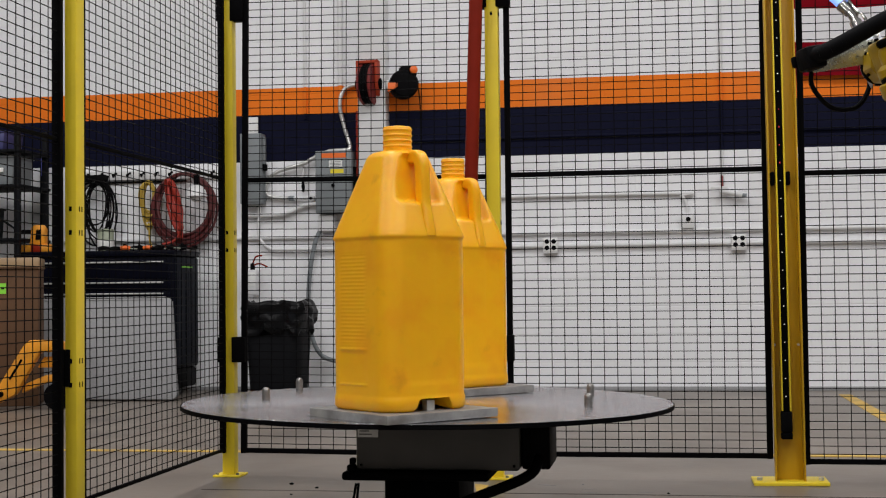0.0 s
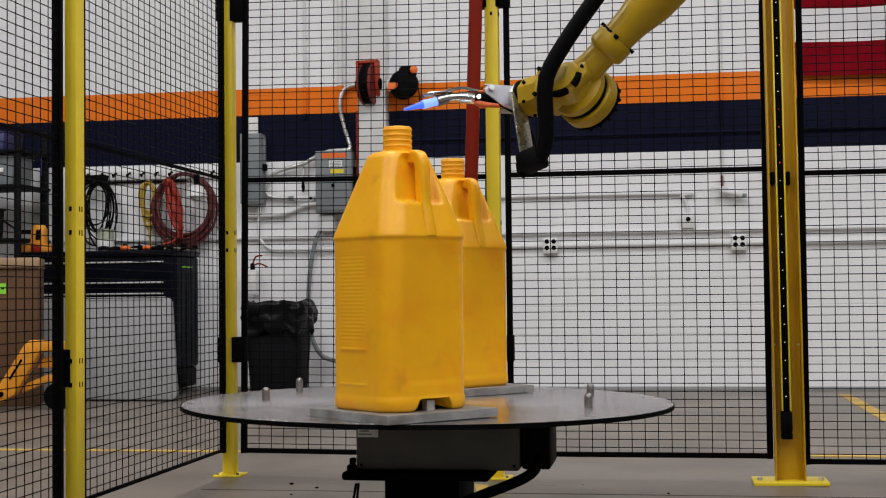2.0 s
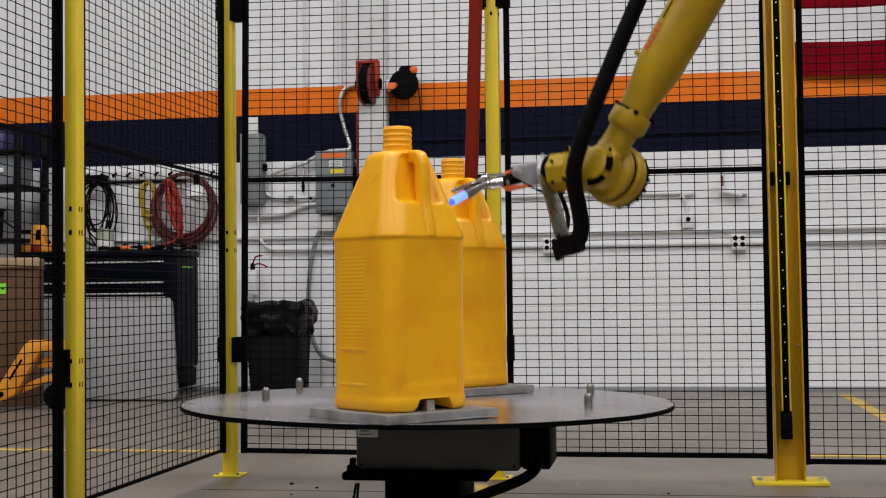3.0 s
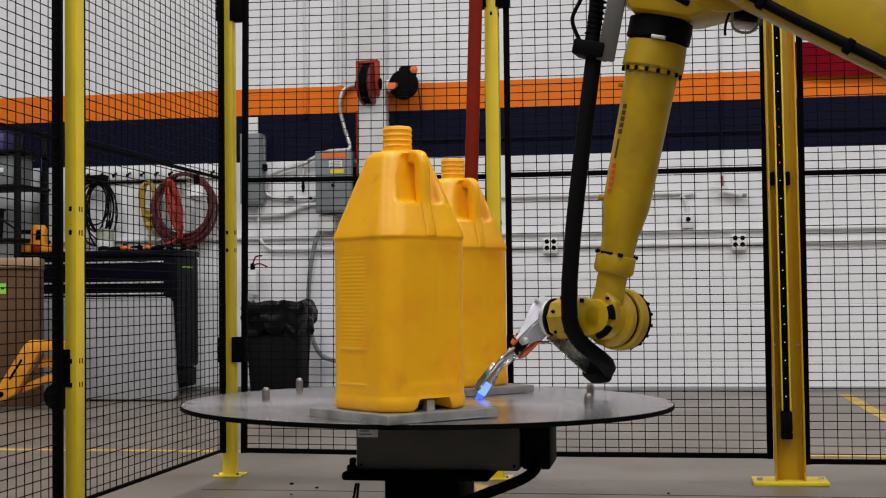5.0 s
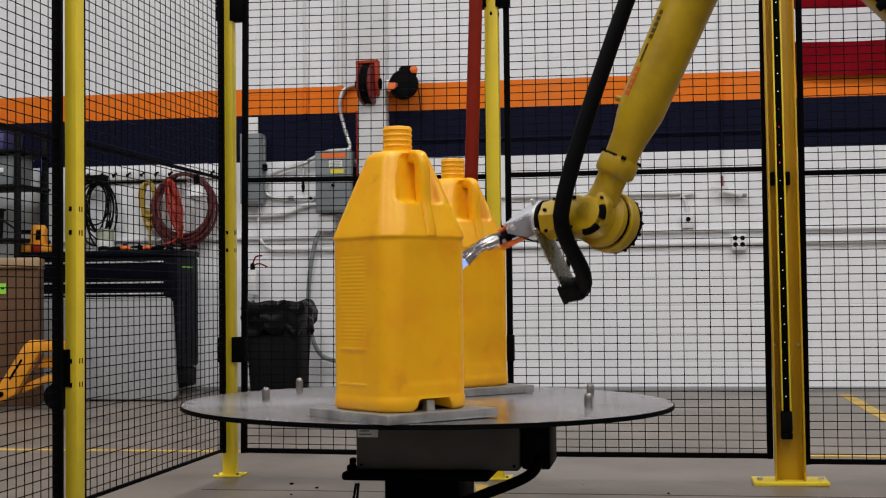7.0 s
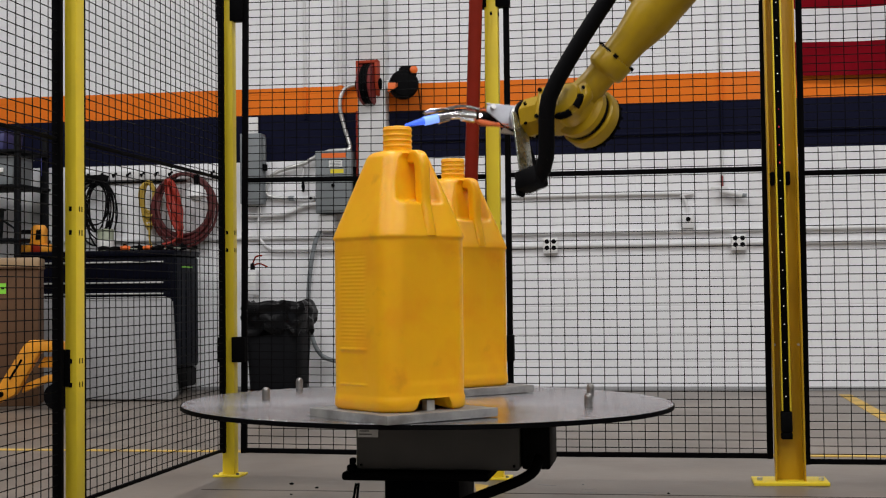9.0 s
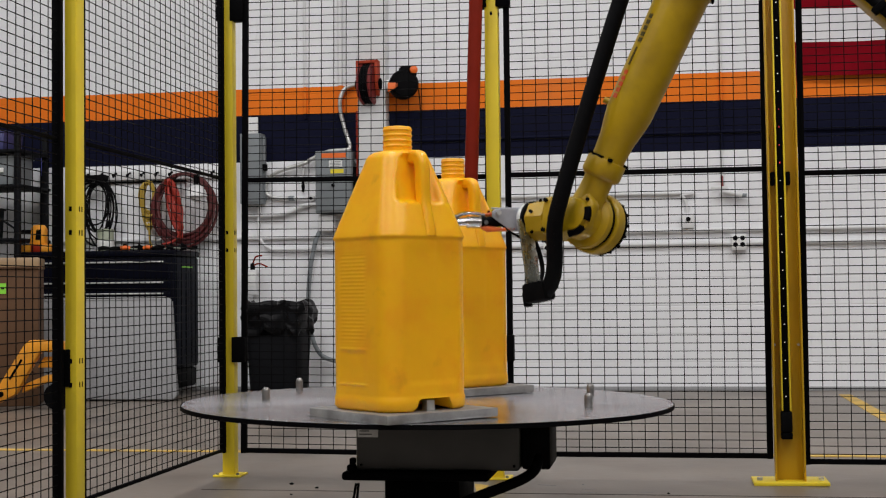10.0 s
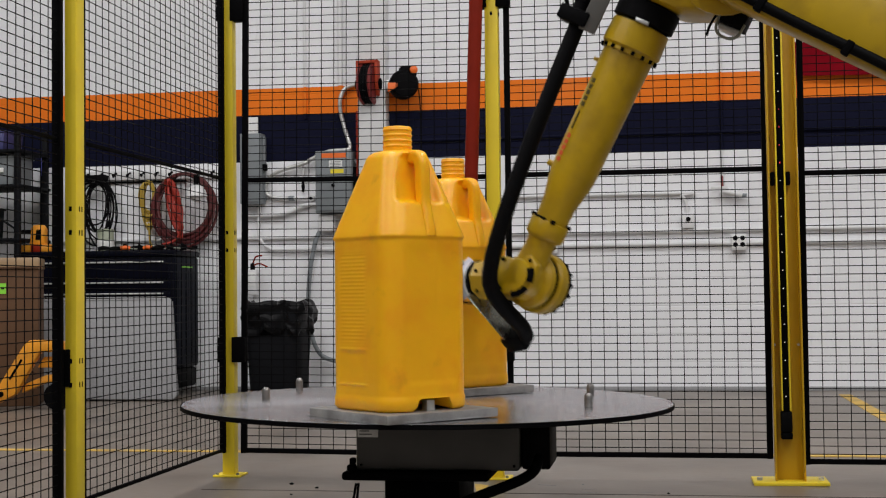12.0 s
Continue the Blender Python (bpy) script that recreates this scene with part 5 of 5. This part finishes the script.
coil(-4.275, 1.385, 0.112, 0.21, 9, 0.0062, M_RUBBER, "loose coil of thin black cable hung on the rail", seed=2, spread=0.45, drift=0.05)
coil(-3.875, 1.43, 0.050, 0.165, 10, 0.0085, M_CORDY, "bundle of yellow cord hung on the rail", seed=3, spread=0.35, drift=0.012)
single("yellow_cord_end", tube([(-3.875, YW - 0.09, 1.28), (-3.865, YW - 0.10, 1.20), (-3.855, YW - 0.10, 1.12), (-3.82, YW - 0.12, 1.075)], 0.008, 6), M_CORDY, "loose end of yellow cord hanging to the worktop", "cord")
coil(-3.595, 1.375, 0.232, 0.272, 11, 0.0105, M_CORDM, "large coil of maroon air hose hung on the rail", seed=4, spread=0.20, drift=0.018)
coil(-3.645, 1.41, 0.032, 0.185, 10, 0.0105, M_CORDR, "bundle of bright red cord hung on the rail", y=YW - 0.13, seed=5, spread=0.4, drift=0.018, lean=0.045)
single("red_cord_end", tube([(-3.62, YW - 0.13, 1.26), (-3.60, YW - 0.15, 1.22), (-3.61, YW - 0.15, 1.18), (-3.66, YW - 0.15, 1.13), (-3.74, YW - 0.15, 1.11)], 0.011, 6), M_CORDR, "loose end of red cord hanging from its bundle", "cord")
wl = thing("work_lamp", pose(-3.455, YW - 0.2, 1.475), "round white clamp lamp hung among the cords", "lamp")
part("reflector", lathe([(0.022, 0.075), (0.045, 0.065), (0.070, 0.035), (0.080, 0.0), (0.082, -0.012), (0.076, -0.012), (0.066, 0.01), (0.03, 0.045)], 28), M_PIPE, wl)
part("bulb_guard", lathe([(0.02, -0.005), (0.045, -0.012), (0.05, -0.02), (0.03, -0.045), (0.01, -0.052)], 20), M_LABEL, wl, "pale bulb")
part("lamp_neck", cyl((0, 0, 0.07), (0, 0, 0.15), 0.020, seg=12), M_BLACK, wl)
part("hook_wire", tube([(0, 0, 0.14), (0, 0.08, 0.175), (0, 0.115, 0.18)], 0.006, 6), M_BLACK, wl)
single("black_pouch", outline([(-4.43, 1.60), (-4.19, 1.60), (-4.185, 1.645), (-4.22, 1.655), (-4.43, 1.65)], YW - 0.12, YW - 0.103, 0.006), M_RUBBER, "flat black pouch hung on the rail", "pouch")
lv = thing("spirit_level", pose(-4.738, YW - 0.05, 1.061), "long dark level with a blue end leaning on the wall", "level")
part("beam", box(-0.022, 0.022, -0.02, 0.03, 0.0, 0.60, 0.004), M_CART, lv)
part("blue_end", box(-0.024, 0.014, -0.024, 0.032, 0.60, 0.735, 0.006), M_BLUE, lv, "blue end")
# tools on the cabinet
dr = thing("cordless_drill", pose(-4.545, 9.42, 1.051), "amber cordless drill lying in its base on the tool cabinet", "drill")
part("base", box(-0.15, 0.13, -0.05, 0.05, 0.0, 0.055, 0.012), M_JACK, dr)
part("base_trim", box(-0.02, 0.06, -0.056, -0.0505, 0.0, 0.05, 0.004), M_RED, dr, "red trim")
part("grip", outline([(-0.045, 0.0555), (0.075, 0.0555), (0.075, 0.17), (0.055, 0.20), (-0.01, 0.20), (-0.03, 0.18)], -0.03, 0.03, 0.010), M_JACK, dr)
part("grip_window", outline([(0.005, 0.09), (0.045, 0.09), (0.045, 0.165), (0.012, 0.165)], -0.0325, -0.0305, 0.0), M_BLACK, dr)
part("chuck", cyl((-0.12, 0, 0.15), (-0.03, 0, 0.15), 0.016, seg=14), M_BLACK, dr)
rng = random.Random(12)
for k in range(11):
    w = rng.uniform(0.05, 0.11)
    mm = M_ORPLAS if k in (3, 6) else (M_REELRED if k == 8 else M_RUBBER)
    word = "orange" if mm == M_ORPLAS else ("red" if mm == M_REELRED else "black")
    ht = thing("hand_tool", pose(-4.02 + 0.056 * k, 9.40 + 0.07 * (k % 3), 1.051, 0, 0, rng.uniform(-40, 40)), "small %s-handled hand tool lying on the cabinet" % word, "hand tool", "tools on the cabinet")
    part("grip", tube([(-w / 2, 0, 0.016), (0, 0, 0.022), (w / 2, 0, 0.016)], 0.0155, 10), mm, ht)
    part("shank", tube([(w / 2 - 0.004, 0, 0.016), (w / 2 + 0.06, 0.006, 0.010)], 0.006, 8), M_STEELGREY if k % 2 else M_BLACK, ht)
    part("head", outline([(w / 2 + 0.05, 0.0), (w / 2 + 0.09, 0.004), (w / 2 + 0.095, 0.03), (w / 2 + 0.06, 0.034 + 0.02 * (k % 2))], -0.01, 0.02, 0.004), M_BLACK, ht)
jar = thing("parts_tub", pose(-4.07, 9.56, 1.051), "greenish clear plastic parts tub with a white label", "tub")
part("tub", lathe([(0.05, 0.0), (0.058, 0.008), (0.060, 0.145), (0.056, 0.15)], 24), M_TUB, jar)
part("label", lathe([(0.0605, 0.03), (0.0608, 0.031), (0.0608, 0.085), (0.0605, 0.086)], 24), M_LABEL, jar, "white label")
part("lid", lathe([(0.055, 0.150), (0.063, 0.152), (0.063, 0.165), (0.055, 0.168)], 24), M_TUB, jar)


# grit on the floor
for k, (gx, gy, gs) in enumerate(((-1.40, 5.02, 0.010), (-1.28, 4.93, 0.007), (-1.33, 4.76, 0.006), (0.0, 4.90, 0.006), (-0.38, 4.55, 0.008), (0.62, 4.45, 0.009), (-0.31, 5.1, 0.005), (0.25, 4.7, 0.006))):
    bm = bmesh.new()
    bmesh.ops.create_icosphere(bm, subdivisions=1, radius=gs)
    for v in bm.verts:
        v.co *= 1 + 0.5 * noise.noise(v.co * 200 + Vector((k, 0, 0)))
        v.co.z *= 0.5
    single("debris_chip", bm, M_BLACK if k < 5 else M_TABLE, "small chip of debris lying on the concrete floor", "debris", pose(gx, gy, gs * 0.35, 0, 0, 40 * k), "floor debris")

# pale scrapes on the concrete
rng = random.Random(31)
for k in range(26):
    gx, gy = rng.uniform(-1.6, 1.3), rng.uniform(4.35, 5.15)
    ln, wd = rng.uniform(0.008, 0.05), rng.uniform(0.002, 0.005)
    bm = outline([(-ln, 0.0), (-ln * 0.4, -wd), (ln * 0.7, -wd * 0.6), (ln, 0.0), (ln * 0.3, wd), (-ln * 0.6, wd * 0.7)], -0.0006, 0.0)
    single("floor_scrape", bm, M_TABLE, "short pale scrape mark on the concrete floor", "scrape", pose(gx, gy, 0.0006, -90, 0, rng.uniform(-25, 25)), "floor scrapes", smooth=0)

# painted corner mark on the floor behind the pedestal
bm = bmesh.new()
a, b, c0 = (-0.712, 5.074, 0.003), (-0.656, 5.049, 0.003), (-0.663, 4.792, 0.003)
vs = [bm.verts.new(p) for p in (a, b, c0)] + [bm.verts.new((p[0], p[1], 0.0)) for p in (a, b, c0)]
bm.faces.new(vs[:3])
bm.faces.new(vs[3:][::-1])
for k in range(3):
    bm.faces.new((vs[k], vs[(k + 1) % 3], vs[3 + (k + 1) % 3], vs[3 + k]))
single("floor_mark", bm, M_LINE, "small yellow corner mark painted on the floor", "floor mark", kind="structure", smooth=0)


# ---------------- motion ----------------
def motions():
    steps = [0.1 * k for k in range(121)]
    poses = [(t, arm_poses(t)) for t in steps]
    for i, ob in enumerate((upper_arm, elbow, forearm, wrist, tool)):
        walk(ob, [(t, p[i]) for t, p in poses])
    lines = [(t, hose_poses(t)) for t in steps]
    for k, link in enumerate(HOSE_LINKS):
        walk(link, [(t, ms[k]) for t, ms in lines])


motions()
